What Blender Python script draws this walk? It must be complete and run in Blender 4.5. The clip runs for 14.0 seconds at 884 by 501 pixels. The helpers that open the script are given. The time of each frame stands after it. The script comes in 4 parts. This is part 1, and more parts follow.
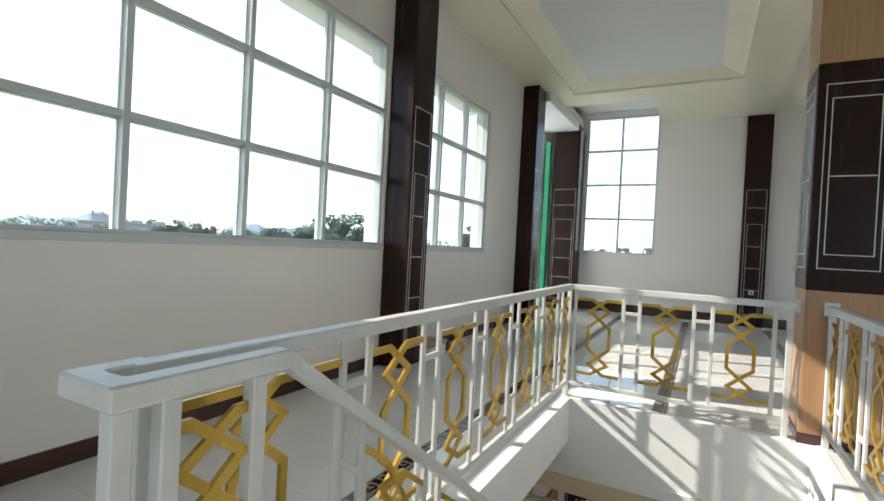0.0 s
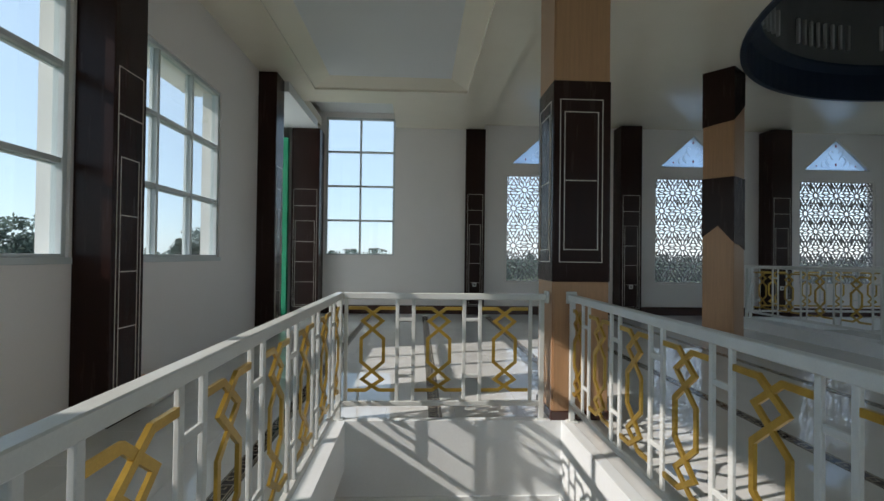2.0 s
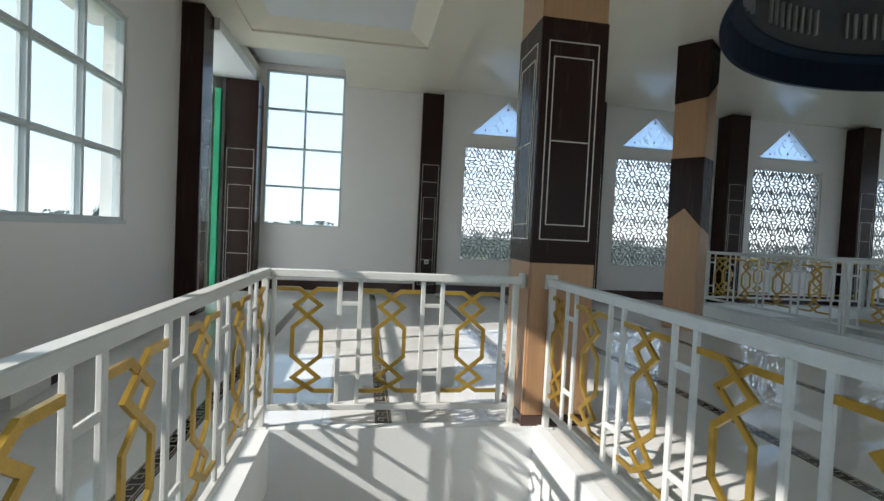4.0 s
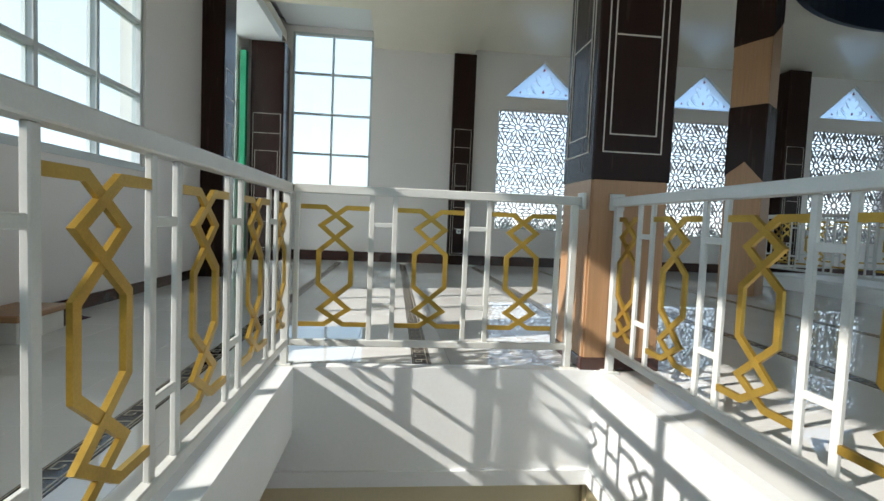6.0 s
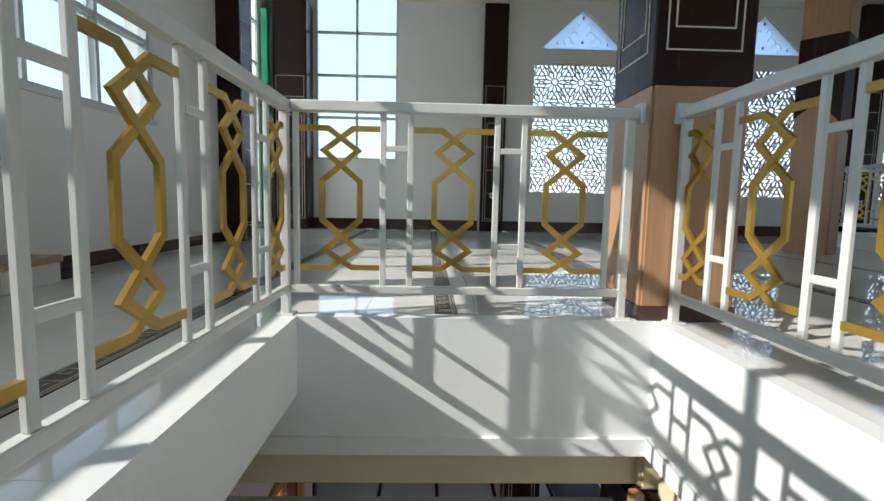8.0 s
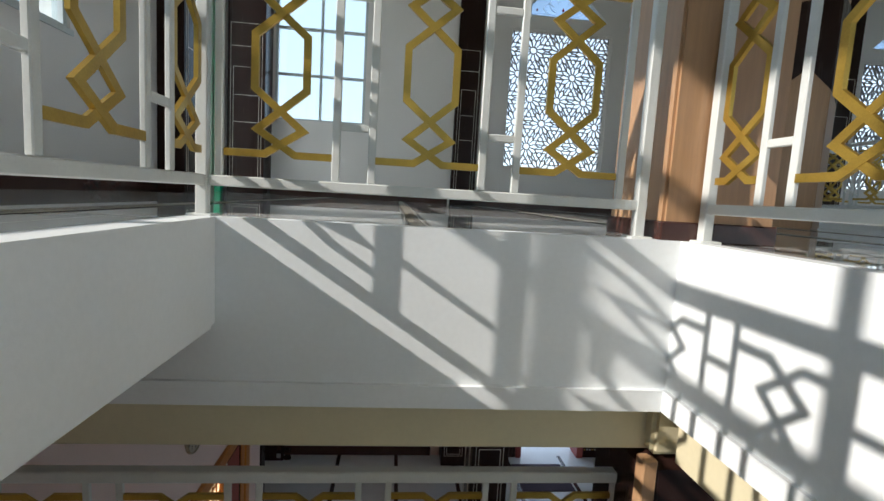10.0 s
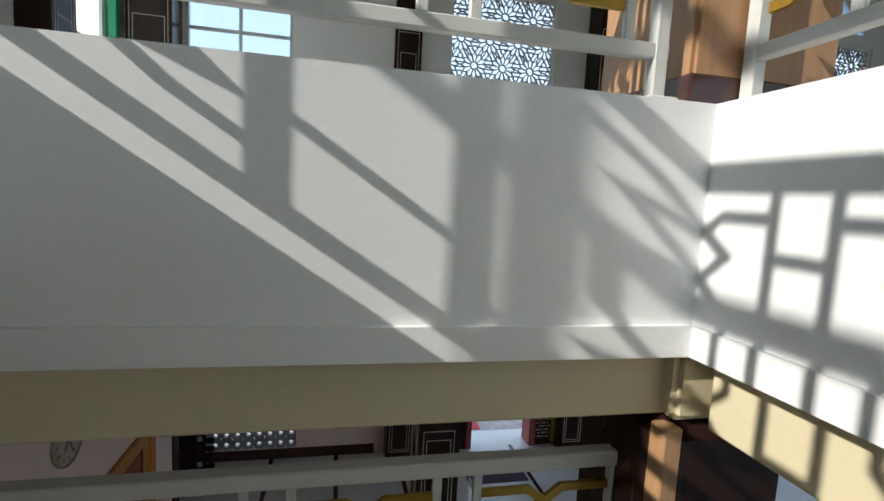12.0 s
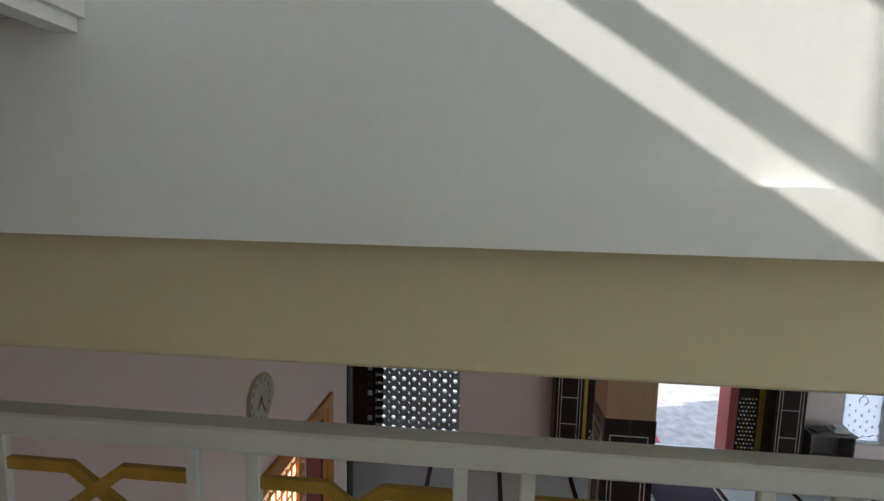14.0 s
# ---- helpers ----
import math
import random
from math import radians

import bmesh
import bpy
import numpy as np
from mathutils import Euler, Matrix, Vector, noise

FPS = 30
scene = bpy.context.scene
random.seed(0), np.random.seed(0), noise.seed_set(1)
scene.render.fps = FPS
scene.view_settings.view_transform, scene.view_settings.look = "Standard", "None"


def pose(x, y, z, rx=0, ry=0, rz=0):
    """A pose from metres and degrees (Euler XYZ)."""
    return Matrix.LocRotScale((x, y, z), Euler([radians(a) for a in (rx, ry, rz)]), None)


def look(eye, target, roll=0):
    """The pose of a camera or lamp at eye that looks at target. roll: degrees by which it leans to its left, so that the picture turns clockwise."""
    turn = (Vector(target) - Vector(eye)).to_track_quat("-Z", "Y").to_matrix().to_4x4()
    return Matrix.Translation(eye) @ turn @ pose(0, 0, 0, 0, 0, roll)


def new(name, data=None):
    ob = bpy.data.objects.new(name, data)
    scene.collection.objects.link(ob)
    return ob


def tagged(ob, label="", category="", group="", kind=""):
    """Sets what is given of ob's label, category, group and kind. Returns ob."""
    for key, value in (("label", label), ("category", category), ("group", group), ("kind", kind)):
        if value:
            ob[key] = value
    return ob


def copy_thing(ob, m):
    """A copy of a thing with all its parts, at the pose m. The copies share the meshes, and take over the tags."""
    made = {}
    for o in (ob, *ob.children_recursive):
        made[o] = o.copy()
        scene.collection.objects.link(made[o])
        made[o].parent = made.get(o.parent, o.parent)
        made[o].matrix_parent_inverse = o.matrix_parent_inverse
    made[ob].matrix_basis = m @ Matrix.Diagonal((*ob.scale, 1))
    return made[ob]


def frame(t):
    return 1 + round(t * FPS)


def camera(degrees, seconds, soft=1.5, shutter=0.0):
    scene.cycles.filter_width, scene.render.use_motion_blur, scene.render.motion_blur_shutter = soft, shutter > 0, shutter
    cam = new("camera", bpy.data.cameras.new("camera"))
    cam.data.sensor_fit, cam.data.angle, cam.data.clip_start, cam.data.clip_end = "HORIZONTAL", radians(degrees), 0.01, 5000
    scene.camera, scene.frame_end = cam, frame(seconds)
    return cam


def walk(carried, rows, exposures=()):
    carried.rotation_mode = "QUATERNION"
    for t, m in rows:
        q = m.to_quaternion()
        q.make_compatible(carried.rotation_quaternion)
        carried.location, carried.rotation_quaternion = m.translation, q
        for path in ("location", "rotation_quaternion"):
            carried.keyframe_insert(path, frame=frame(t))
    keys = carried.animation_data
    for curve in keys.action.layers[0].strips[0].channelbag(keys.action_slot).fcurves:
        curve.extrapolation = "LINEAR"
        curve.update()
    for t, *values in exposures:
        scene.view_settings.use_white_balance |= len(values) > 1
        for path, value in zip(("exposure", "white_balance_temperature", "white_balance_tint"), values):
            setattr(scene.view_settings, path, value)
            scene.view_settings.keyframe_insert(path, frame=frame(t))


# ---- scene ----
cam = camera(84.8, 14.0)
EXPOSURES = [(0.0, 1.38, 6950, 12), (0.5, 1.2, 6950, 12), (1.0, 0.97, 6900, 12), (1.5, 0.57, 6850, 12), (2.0, 0.41, 6650, 12), (2.5, 0.74, 6600, 12), (3.0, 0.88, 6550, 12),
             (5.5, 1.14, 6660, 10), (8.0, 0.95, 6570, 10), (10.5, 0.84, 6560, 11), (11.5, 0.75, 6600, 11), (12.5, 0.72, 6640, 11), (13.0, 0.93, 6680, 11), (13.5, 1.15, 6760, 11), (14.0, 1.4, 6760, 11)]
PATH = [
    (0, (0.136, 0.492, 1.347), (-0.818, 2.25, 1.326), 3.0),
    (0.5, (-0.002, 0.744, 1.377), (-1.003, 2.476, 1.378), 2.1),
    (1, (-0.185, 0.823, 1.398), (-1.058, 2.619, 1.504), 1.6),
    (1.5, (-0.342, 0.867, 1.379), (-0.843, 2.801, 1.474), 0.6),
    (2, (-0.303, 1.003, 1.356), (-0.207, 3.0, 1.381), 0.7),
    (2.5, (-0.301, 1.267, 1.332), (-0.013, 3.246, 1.326), 1.5),
    (3, (-0.333, 1.513, 1.34), (0.018, 3.482, 1.31), 2.1),
    (5.5, (-0.289, 2.045, 1.059), (-0.071, 4.031, 0.962), 3.3),
    (6, (-0.344, 2.208, 0.855), (-0.143, 4.195, 0.744), 2.4),
    (6.5, (-0.337, 2.339, 0.834), (-0.14, 4.323, 0.682), 0.3),
    (7, (-0.258, 2.487, 0.767), (-0.011, 4.459, 0.542), 0.9),
    (7.5, (-0.217, 2.616, 0.584), (-0.041, 4.596, 0.363), 0.9),
    (8, (-0.247, 2.646, 0.583), (-0.188, 4.634, 0.379), 1.2),
    (10.5, (-0.242, 3.35, -0.016), (-0.011, 5.324, -0.235), 3.4),
    (11, (-0.25, 3.496, -0.097), (0.017, 5.466, -0.312), 2.4),
    (11.5, (-0.187, 3.618, -0.127), (0.208, 5.567, -0.335), 2.0),
    (12, (-0.103, 3.831, -0.29), (0.327, 5.772, -0.506), 3.1),
    (12.5, (-0.184, 3.945, -0.339), (0.057, 5.92, -0.549), 3.6),
    (13, (-0.309, 4.1, -0.525), (-0.201, 6.088, -0.712), 2.1),
    (13.5, (-0.316, 4.222, -0.548), (-0.322, 6.212, -0.751), 1.4),
    (14, (-0.308, 4.33, -0.628), (-0.492, 6.308, -0.862), 1.3),
]
walk(cam, [(t, look(eye, target, roll)) for t, eye, target, roll in PATH],
     exposures=EXPOSURES)

# ---- light ----
SUN_TO = Vector((1.0, 0.305, -0.66)).normalized()
world = bpy.data.worlds.new("world")
scene.world = world
world.use_nodes = True
wn = world.node_tree
sky = wn.nodes.new("ShaderNodeTexSky")
sky.sky_type = "NISHITA"
sky.sun_disc = False
sky.sun_elevation = math.asin(-SUN_TO.z)
sky.sun_rotation = math.atan2(-SUN_TO.x, -SUN_TO.y)
sky.dust_density = 0.25
sky.ozone_density = 1.5
haze = wn.nodes.new("ShaderNodeMix")     # thin high haze over the whole sky
haze.data_type = "RGBA"
haze.inputs[0].default_value = 0.68
haze.inputs[7].default_value = (4.1, 5.25, 6.7, 1)
wn.links.new(sky.outputs[0], haze.inputs[6])
wn.links.new(haze.outputs[2], wn.nodes["Background"].inputs[0])
wn.nodes["Background"].inputs[1].default_value = 0.15
sun = new("sun", bpy.data.lights.new("sun", "SUN"))
sun.data.energy = 2.8
sun.data.angle = radians(0.55)
sun.data.color = (1.0, 0.96, 0.90)
sun.matrix_world = look((0, 0, 30), Vector((0, 0, 30)) + SUN_TO)


# ---- materials ----
def mat(name, color, rough=0.5, metal=0.0, vary=0.06, scale=3.0, bump=0.0, bump_scale=60.0, coat=0.0, island=0.0, stretch=(1, 1, 1), spec=0.5):
    m = bpy.data.materials.new(name)
    m.use_nodes = True
    nt = m.node_tree
    b = nt.nodes["Principled BSDF"]
    b.inputs["Roughness"].default_value = rough
    b.inputs["Metallic"].default_value = metal
    b.inputs["Coat Weight"].default_value = coat
    b.inputs["Specular IOR Level"].default_value = spec
    tc = nt.nodes.new("ShaderNodeTexCoord")
    mp = nt.nodes.new("ShaderNodeMapping")
    mp.inputs["Scale"].default_value = stretch
    nt.links.new(tc.outputs["Object"], mp.inputs[0])
    big = nt.nodes.new("ShaderNodeTexNoise")
    big.inputs["Scale"].default_value = scale
    big.inputs["Detail"].default_value = 6
    nt.links.new(mp.outputs[0], big.inputs["Vector"])
    fine = nt.nodes.new("ShaderNodeTexNoise")
    fine.inputs["Scale"].default_value = bump_scale
    fine.inputs["Detail"].default_value = 4
    nt.links.new(mp.outputs[0], fine.inputs["Vector"])
    add = nt.nodes.new("ShaderNodeMix")
    add.inputs[0].default_value = 0.35
    nt.links.new(big.outputs[0], add.inputs[2])
    nt.links.new(fine.outputs[0], add.inputs[3])
    rng = nt.nodes.new("ShaderNodeMapRange")
    rng.inputs[1].default_value, rng.inputs[2].default_value = 0.3, 0.7
    rng.inputs[3].default_value, rng.inputs[4].default_value = 1 - vary, 1 + vary
    nt.links.new(add.outputs[0], rng.inputs[0])
    value = rng.outputs[0]
    if island:
        oi = nt.nodes.new("ShaderNodeObjectInfo")
        r2 = nt.nodes.new("ShaderNodeMapRange")
        r2.inputs[3].default_value, r2.inputs[4].default_value = 1 - island, 1 + island
        nt.links.new(oi.outputs["Random"], r2.inputs[0])
        mu = nt.nodes.new("ShaderNodeMath")
        mu.operation = "MULTIPLY"
        nt.links.new(value, mu.inputs[0])
        nt.links.new(r2.outputs[0], mu.inputs[1])
        value = mu.outputs[0]
    hsv = nt.nodes.new("ShaderNodeHueSaturation")
    hsv.inputs["Color"].default_value = (*color, 1)
    nt.links.new(value, hsv.inputs["Value"])
    nt.links.new(hsv.outputs[0], b.inputs["Base Color"])
    rr = nt.nodes.new("ShaderNodeMapRange")
    rr.inputs[3].default_value, rr.inputs[4].default_value = max(0.02, rough * 0.8), min(1, rough * 1.2)
    nt.links.new(big.outputs[0], rr.inputs[0])
    nt.links.new(rr.outputs[0], b.inputs["Roughness"])
    if bump:
        bp = nt.nodes.new("ShaderNodeBump")
        bp.inputs["Strength"].default_value = bump
        bp.inputs["Distance"].default_value = 0.004
        nt.links.new(fine.outputs[0], bp.inputs["Height"])
        nt.links.new(bp.outputs[0], b.inputs["Normal"])
    return m


WALL = mat("wall_paint", (0.87, 0.83, 0.80), 0.6, vary=0.03, scale=0.8, bump=0.12, bump_scale=90)
PINK = mat("lower_wall_paint", (0.86, 0.67, 0.61), 0.6, vary=0.03, scale=0.8, bump=0.12, bump_scale=90)
CEIL = mat("ceiling_paint", (0.90, 0.83, 0.68), 0.17, vary=0.03, scale=0.7, bump=0.25, bump_scale=3.0)
CEILW = mat("ceiling_white", (0.80, 0.81, 0.80), 0.5, vary=0.02, scale=0.7)
SLAB = mat("slab_paint", (0.84, 0.86, 0.86), 0.5, vary=0.045, scale=1.7, bump=0.15, bump_scale=45)
CREAM = mat("cream_paint", (0.70, 0.62, 0.42), 0.55, vary=0.05, scale=2.0, bump=0.15, bump_scale=45)
TILE = mat("floor_tile", (0.78, 0.78, 0.76), 0.014, vary=0.05, scale=2.5, island=0.03)
GROUT = mat("grout", (0.55, 0.55, 0.52), 0.7)
DARK = mat("dark_laminate", (0.028, 0.0125, 0.010), 0.26, spec=0.16, vary=0.10, scale=3.0, bump=0.05, bump_scale=40, stretch=(6, 6, 0.5))
OAK = mat("oak_laminate", (0.46, 0.265, 0.14), 0.35, vary=0.14, scale=3.0, bump=0.08, bump_scale=30, stretch=(14, 14, 0.6))
LINE = mat("panel_line", (0.72, 0.66, 0.58), 0.4)
BASE = mat("baseboard_tile", (0.06, 0.024, 0.018), 0.2, vary=0.2)
STEEL = mat("white_enamel", (0.68, 0.69, 0.66), 0.36, vary=0.07, scale=9, bump=0.10, bump_scale=140)
GOLD = mat("gold_paint", (0.50, 0.32, 0.06), 0.30, metal=0.65, vary=0.2, scale=12, bump=0.1, bump_scale=150)
FRAME = mat("window_aluminium", (0.62, 0.66, 0.66), 0.35, vary=0.03)
SASH = mat("sash_enamel", (0.78, 0.80, 0.80), 0.35, vary=0.03)
GREEN = mat("green_paint", (0.0, 0.30, 0.14), 0.4)
SCREEN = mat("screen_panel", (0.33, 0.325, 0.32), 0.6, vary=0.08)
BLUE = mat("blue_paint", (0.010, 0.022, 0.05), 0.4, vary=0.12)
DRUM = mat("drum_paint", (0.20, 0.20, 0.19), 0.6, vary=0.1)
DOME = mat("dome_lining", (0.05, 0.03, 0.018), 0.6, vary=0.2)
STRIP = mat("border_tile", (0.035, 0.025, 0.022), 0.12, vary=0.2)
MEANDER = mat("border_line", (0.50, 0.46, 0.38), 0.2)
STAIR = mat("stair_granite", (0.68, 0.66, 0.62), 0.25, vary=0.12, scale=20)
ORANGE = mat("stained_wood", (0.55, 0.21, 0.045), 0.3, vary=0.2, scale=4, stretch=(8, 8, 0.7))
RED = mat("red_panel", (0.30, 0.05, 0.04), 0.4, vary=0.1)
PAVE = mat("terrace_paving", (0.44, 0.40, 0.39), 0.7, vary=0.28, scale=3.5, bump=0.6, bump_scale=7)
REDCARPET = mat("red_carpet", (0.55, 0.06, 0.07), 0.9, vary=0.1)
MATP = mat("purple_mat", (0.06, 0.035, 0.055), 0.9, vary=0.15)
GRASS = mat("ground_green", (0.11, 0.125, 0.07), 0.9, vary=0.3, scale=0.05)
# leaf colour lifted towards blue to stand in for distance haze
LEAF = mat("hazy_foliage", (0.13, 0.155, 0.145), 0.7, vary=0.4, scale=0.6)
BARK = mat("bark", (0.12, 0.09, 0.06), 0.9, vary=0.2)
BLACK = mat("black_plastic", (0.015, 0.015, 0.015), 0.4)
WHITEP = mat("white_plastic", (0.75, 0.74, 0.70), 0.35)
BRASS = mat("brass", (0.55, 0.47, 0.34), 0.25, metal=0.9)
DIAL = mat("clock_dial", (0.52, 0.45, 0.36), 0.4)
STANDM = mat("stand_grey", (0.15, 0.13, 0.12), 0.5, vary=0.15)
# blue-grey carries the distance haze over the ridge
HILL = mat("distant_hill", (0.20, 0.25, 0.28), 0.9, vary=0.15, scale=0.02)


def glass_mat(name, tint=(0.93, 0.97, 0.97), haze=0.0, haze_color=(0.8, 0.85, 0.9)):
    m = bpy.data.materials.new(name)
    m.use_nodes = True
    nt = m.node_tree
    out = nt.nodes["Material Output"]
    nt.nodes.remove(nt.nodes["Principled BSDF"])
    tr = nt.nodes.new("ShaderNodeBsdfTransparent")
    tr.inputs[0].default_value = (*tint, 1)
    gl = nt.nodes.new("ShaderNodeBsdfGlossy")
    gl.inputs["Roughness"].default_value = 0.02
    lw = nt.nodes.new("ShaderNodeLayerWeight")
    lw.inputs[0].default_value = 0.5
    pw = nt.nodes.new("ShaderNodeMath")
    pw.operation = "POWER"
    pw.inputs[1].default_value = 4.0
    nt.links.new(lw.outputs["Facing"], pw.inputs[0])
    fr = nt.nodes.new("ShaderNodeMapRange")
    fr.inputs[3].default_value, fr.inputs[4].default_value = 0.03, 0.8
    nt.links.new(pw.outputs[0], fr.inputs[0])
    mx = nt.nodes.new("ShaderNodeMixShader")
    nt.links.new(fr.outputs[0], mx.inputs[0])
    nt.links.new(tr.outputs[0], mx.inputs[1])
    nt.links.new(gl.outputs[0], mx.inputs[2])
    last = mx
    if haze:
        tl = nt.nodes.new("ShaderNodeBsdfTranslucent")
        tl.inputs[0].default_value = (*haze_color, 1)
        m2 = nt.nodes.new("ShaderNodeMixShader")
        m2.inputs[0].default_value = haze
        nt.links.new(mx.outputs[0], m2.inputs[1])
        nt.links.new(tl.outputs[0], m2.inputs[2])
        last = m2
    nt.links.new(last.outputs[0], out.inputs[0])
    return m


def leaf_mat():
    nt = LEAF.node_tree
    out = nt.nodes["Material Output"]
    tl = nt.nodes.new("ShaderNodeBsdfTranslucent")
    tl.inputs[0].default_value = (0.15, 0.19, 0.15, 1)
    mx = nt.nodes.new("ShaderNodeMixShader")
    mx.inputs[0].default_value = 0.5
    nt.links.new(nt.nodes["Principled BSDF"].outputs[0], mx.inputs[1])
    nt.links.new(tl.outputs[0], mx.inputs[2])
    nt.links.new(mx.outputs[0], out.inputs[0])


leaf_mat()
LATTICE = glass_mat("amber_glass", (1.0, 0.88, 0.72), 0.8, (0.95, 0.78, 0.58))
ARTWHITE = glass_mat("white_art_glass", (0.95, 0.97, 1.0), 0.35, (0.95, 0.95, 0.96))
GLASS = glass_mat("window_glass")
STAINED = glass_mat("pale_art_glass", (0.75, 0.87, 1.0), 0.55, (0.75, 0.85, 0.97))
FROST = glass_mat("frosted_glass", (0.9, 0.95, 0.95), 0.88, (0.85, 0.88, 0.88))
WHITEGLASS = glass_mat("white_glass", (0.95, 0.97, 1.0), 0.75, (0.95, 0.96, 0.97))
REDGLASS = glass_mat("red_glass", (0.5, 0.02, 0.03), 0.5, (0.5, 0.03, 0.04))


# ---- mesh helpers ----
def bx(bm, x0, x1, y0, y1, z0, z1):
    v = [bm.verts.new(p) for p in ((x0, y0, z0), (x1, y0, z0), (x1, y1, z0), (x0, y1, z0), (x0, y0, z1), (x1, y0, z1), (x1, y1, z1), (x0, y1, z1))]
    for f in ((3, 2, 1, 0), (4, 5, 6, 7), (0, 1, 5, 4), (1, 2, 6, 5), (2, 3, 7, 6), (3, 0, 4, 7)):
        bm.faces.new([v[i] for i in f])


def boxes(*dims):
    bm = bmesh.new()
    for d in dims:
        bx(bm, *d)
    return bm


def soften(bm, width=0.004, segments=1):
    bmesh.ops.bevel(bm, geom=bm.edges[:], offset=width, segments=segments, affect="EDGES", clamp_overlap=True)
    return bm


def mesh_of(bm, name, material):
    bmesh.ops.recalc_face_normals(bm, faces=bm.faces[:])
    me = bpy.data.meshes.new(name)
    bm.to_mesh(me)
    bm.free()
    me.materials.append(material)
    return me


def part(name, bm, material, parent=None, label=""):
    ob = new(name, mesh_of(bm, name, material))
    ob.parent = parent
    if label:
        tagged(ob, label)
    return ob


def structure(name, bm, material, label, category):
    return tagged(part(name, bm, material), label, category, kind="structure")


def thing(name, label, category, group="", m=None, kind=""):
    ob = new(name)
    ob.empty_display_size = 0.2
    if m is not None:
        ob.matrix_basis = m
    return tagged(ob, label, category, group, kind)


def strip(bm, pts, width, y0, y1):
    """A mitred flat bar along pts (u, z), from y0 to y1 deep."""
    n = len(pts)
    left, right = [], []
    for i, p in enumerate(pts):
        p = Vector(p)
        a = (p - Vector(pts[i - 1])).normalized() if i else None
        b = (Vector(pts[i + 1]) - p).normalized() if i < n - 1 else None
        d = (a + b).normalized() if a and b else (a or b)
        nrm = Vector((-d.y, d.x))
        k = width / 2
        if a and b:
            k /= max(0.4, nrm.dot(Vector((-a.y, a.x))))
        left.append(p + nrm * k)
        right.append(p - nrm * k)
    vs = [[bm.verts.new((q.x, y, q.y)) for q in side] for side in (left, right) for y in (y0, y1)]
    lf, lb, rf, rb = vs
    for i in range(n - 1):
        for a, b in ((lf, rf), (rf, rb), (rb, lb), (lb, lf)):
            bm.faces.new((a[i], a[i + 1], b[i + 1], b[i]))
    for i in (0, n - 1):
        bm.faces.new((lf[i], rf[i], rb[i], lb[i]))


def lathe(bm, profile, segments=24, centre=(0, 0, 0)):
    rings = []
    for k in range(segments):
        a = 2 * math.pi * k / segments
        rings.append([bm.verts.new((centre[0] + r * math.cos(a), centre[1] + r * math.sin(a), centre[2] + z)) for r, z in profile])
    for k in range(segments):
        a, b = rings[k], rings[(k + 1) % segments]
        for i in range(len(profile) - 1):
            bm.faces.new((a[i], b[i], b[i + 1], a[i + 1]))
    return bm


# ---- levels and lines of the plan ----
TOP = 4.5            # hall ceiling
LOW = -5.08          # ground floor
WX = -2.97           # window wall, inner face
FY = 12.44           # far wall, inner face
XL, XR, Y0, Y1 = -0.887, 0.90, 1.45, 5.0     # stairwell
EAST, SOUTH = 18.0, -7.0


def wall_with_holes(axis, at, depth, u0, u1, z0, z1, holes):
    """A wall across axis ('x' or 'y') from at to at + depth; holes (u0, u1, z0, z1) go through it and do not overlap in u."""
    bm = bmesh.new()
    lo, hi = min(at, at + depth), max(at, at + depth)

    def put(a, b, c, d):
        if b - a > 1e-4 and d - c > 1e-4:
            if axis == "x":
                bx(bm, lo, hi, a, b, c, d)
            else:
                bx(bm, a, b, lo, hi, c, d)
    cur = u0
    for a, b, c, d in sorted(holes):
        put(cur, a, z0, z1)
        put(a, b, z0, c)
        put(a, b, d, z1)
        cur = b
    put(cur, u1, z0, z1)
    return bm


SILL, HEAD = 1.315, 3.51
W0, W1, W2 = (-3.35, 0.30), (1.27, 4.825), (5.36, 7.615)
STRIPW = (9.75, 11.80)
TALL = (-2.50, -0.885, 1.37, 4.60)
BAYS = [2.73 + 3.63 * k for k in range(5)]
structure("wall_west", wall_with_holes("x", WX, -0.25, SOUTH, 9.50, 0, 4.85,
          [(*W0, SILL, HEAD), (*W1, SILL, HEAD), (*W2, SILL, HEAD)]), WALL,
          "white painted plaster wall with large grid windows", "wall")


structure("wall_corner_bay", wall_with_holes("x", -3.36, -0.25, 9.25, FY + 0.25, 0, 4.85, [(*STRIPW, 0.12, 4.40)]), WALL, "white painted wall of the glazed corner bay", "wall")
structure("eaves", boxes((-4.15, WX - 0.25, SOUTH - 1, 9.2, 3.96, 4.12)), CEILW, "white soffit of the roof eaves outside", "eaves")


def far_wall():
    bm = wall_with_holes("y", FY, 0.25, -3.36, EAST, 0, 4.85,
                         [TALL] + [(c - 1.0, c + 1.0, 0.75, 4.38) for c in BAYS])
    for c in BAYS:
        bx(bm, c - 1.0, c + 1.0, FY, FY + 0.25, 3.35, 3.58)
        for s in (-1, 1):
            tri = [(c + s * 1.0, 3.58), (c + s * 0.86, 3.58), (c, 4.38), (c + s * 1.0, 4.38)]
            va = [bm.verts.new((u, FY, z)) for u, z in tri]
            vb = [bm.verts.new((u, FY + 0.25, z)) for u, z in tri]
            bm.faces.new(va)
            bm.faces.new(vb)
            for i in range(4):
                bm.faces.new((va[i], va[(i + 1) % 4], vb[(i + 1) % 4], vb[i]))
    return bm


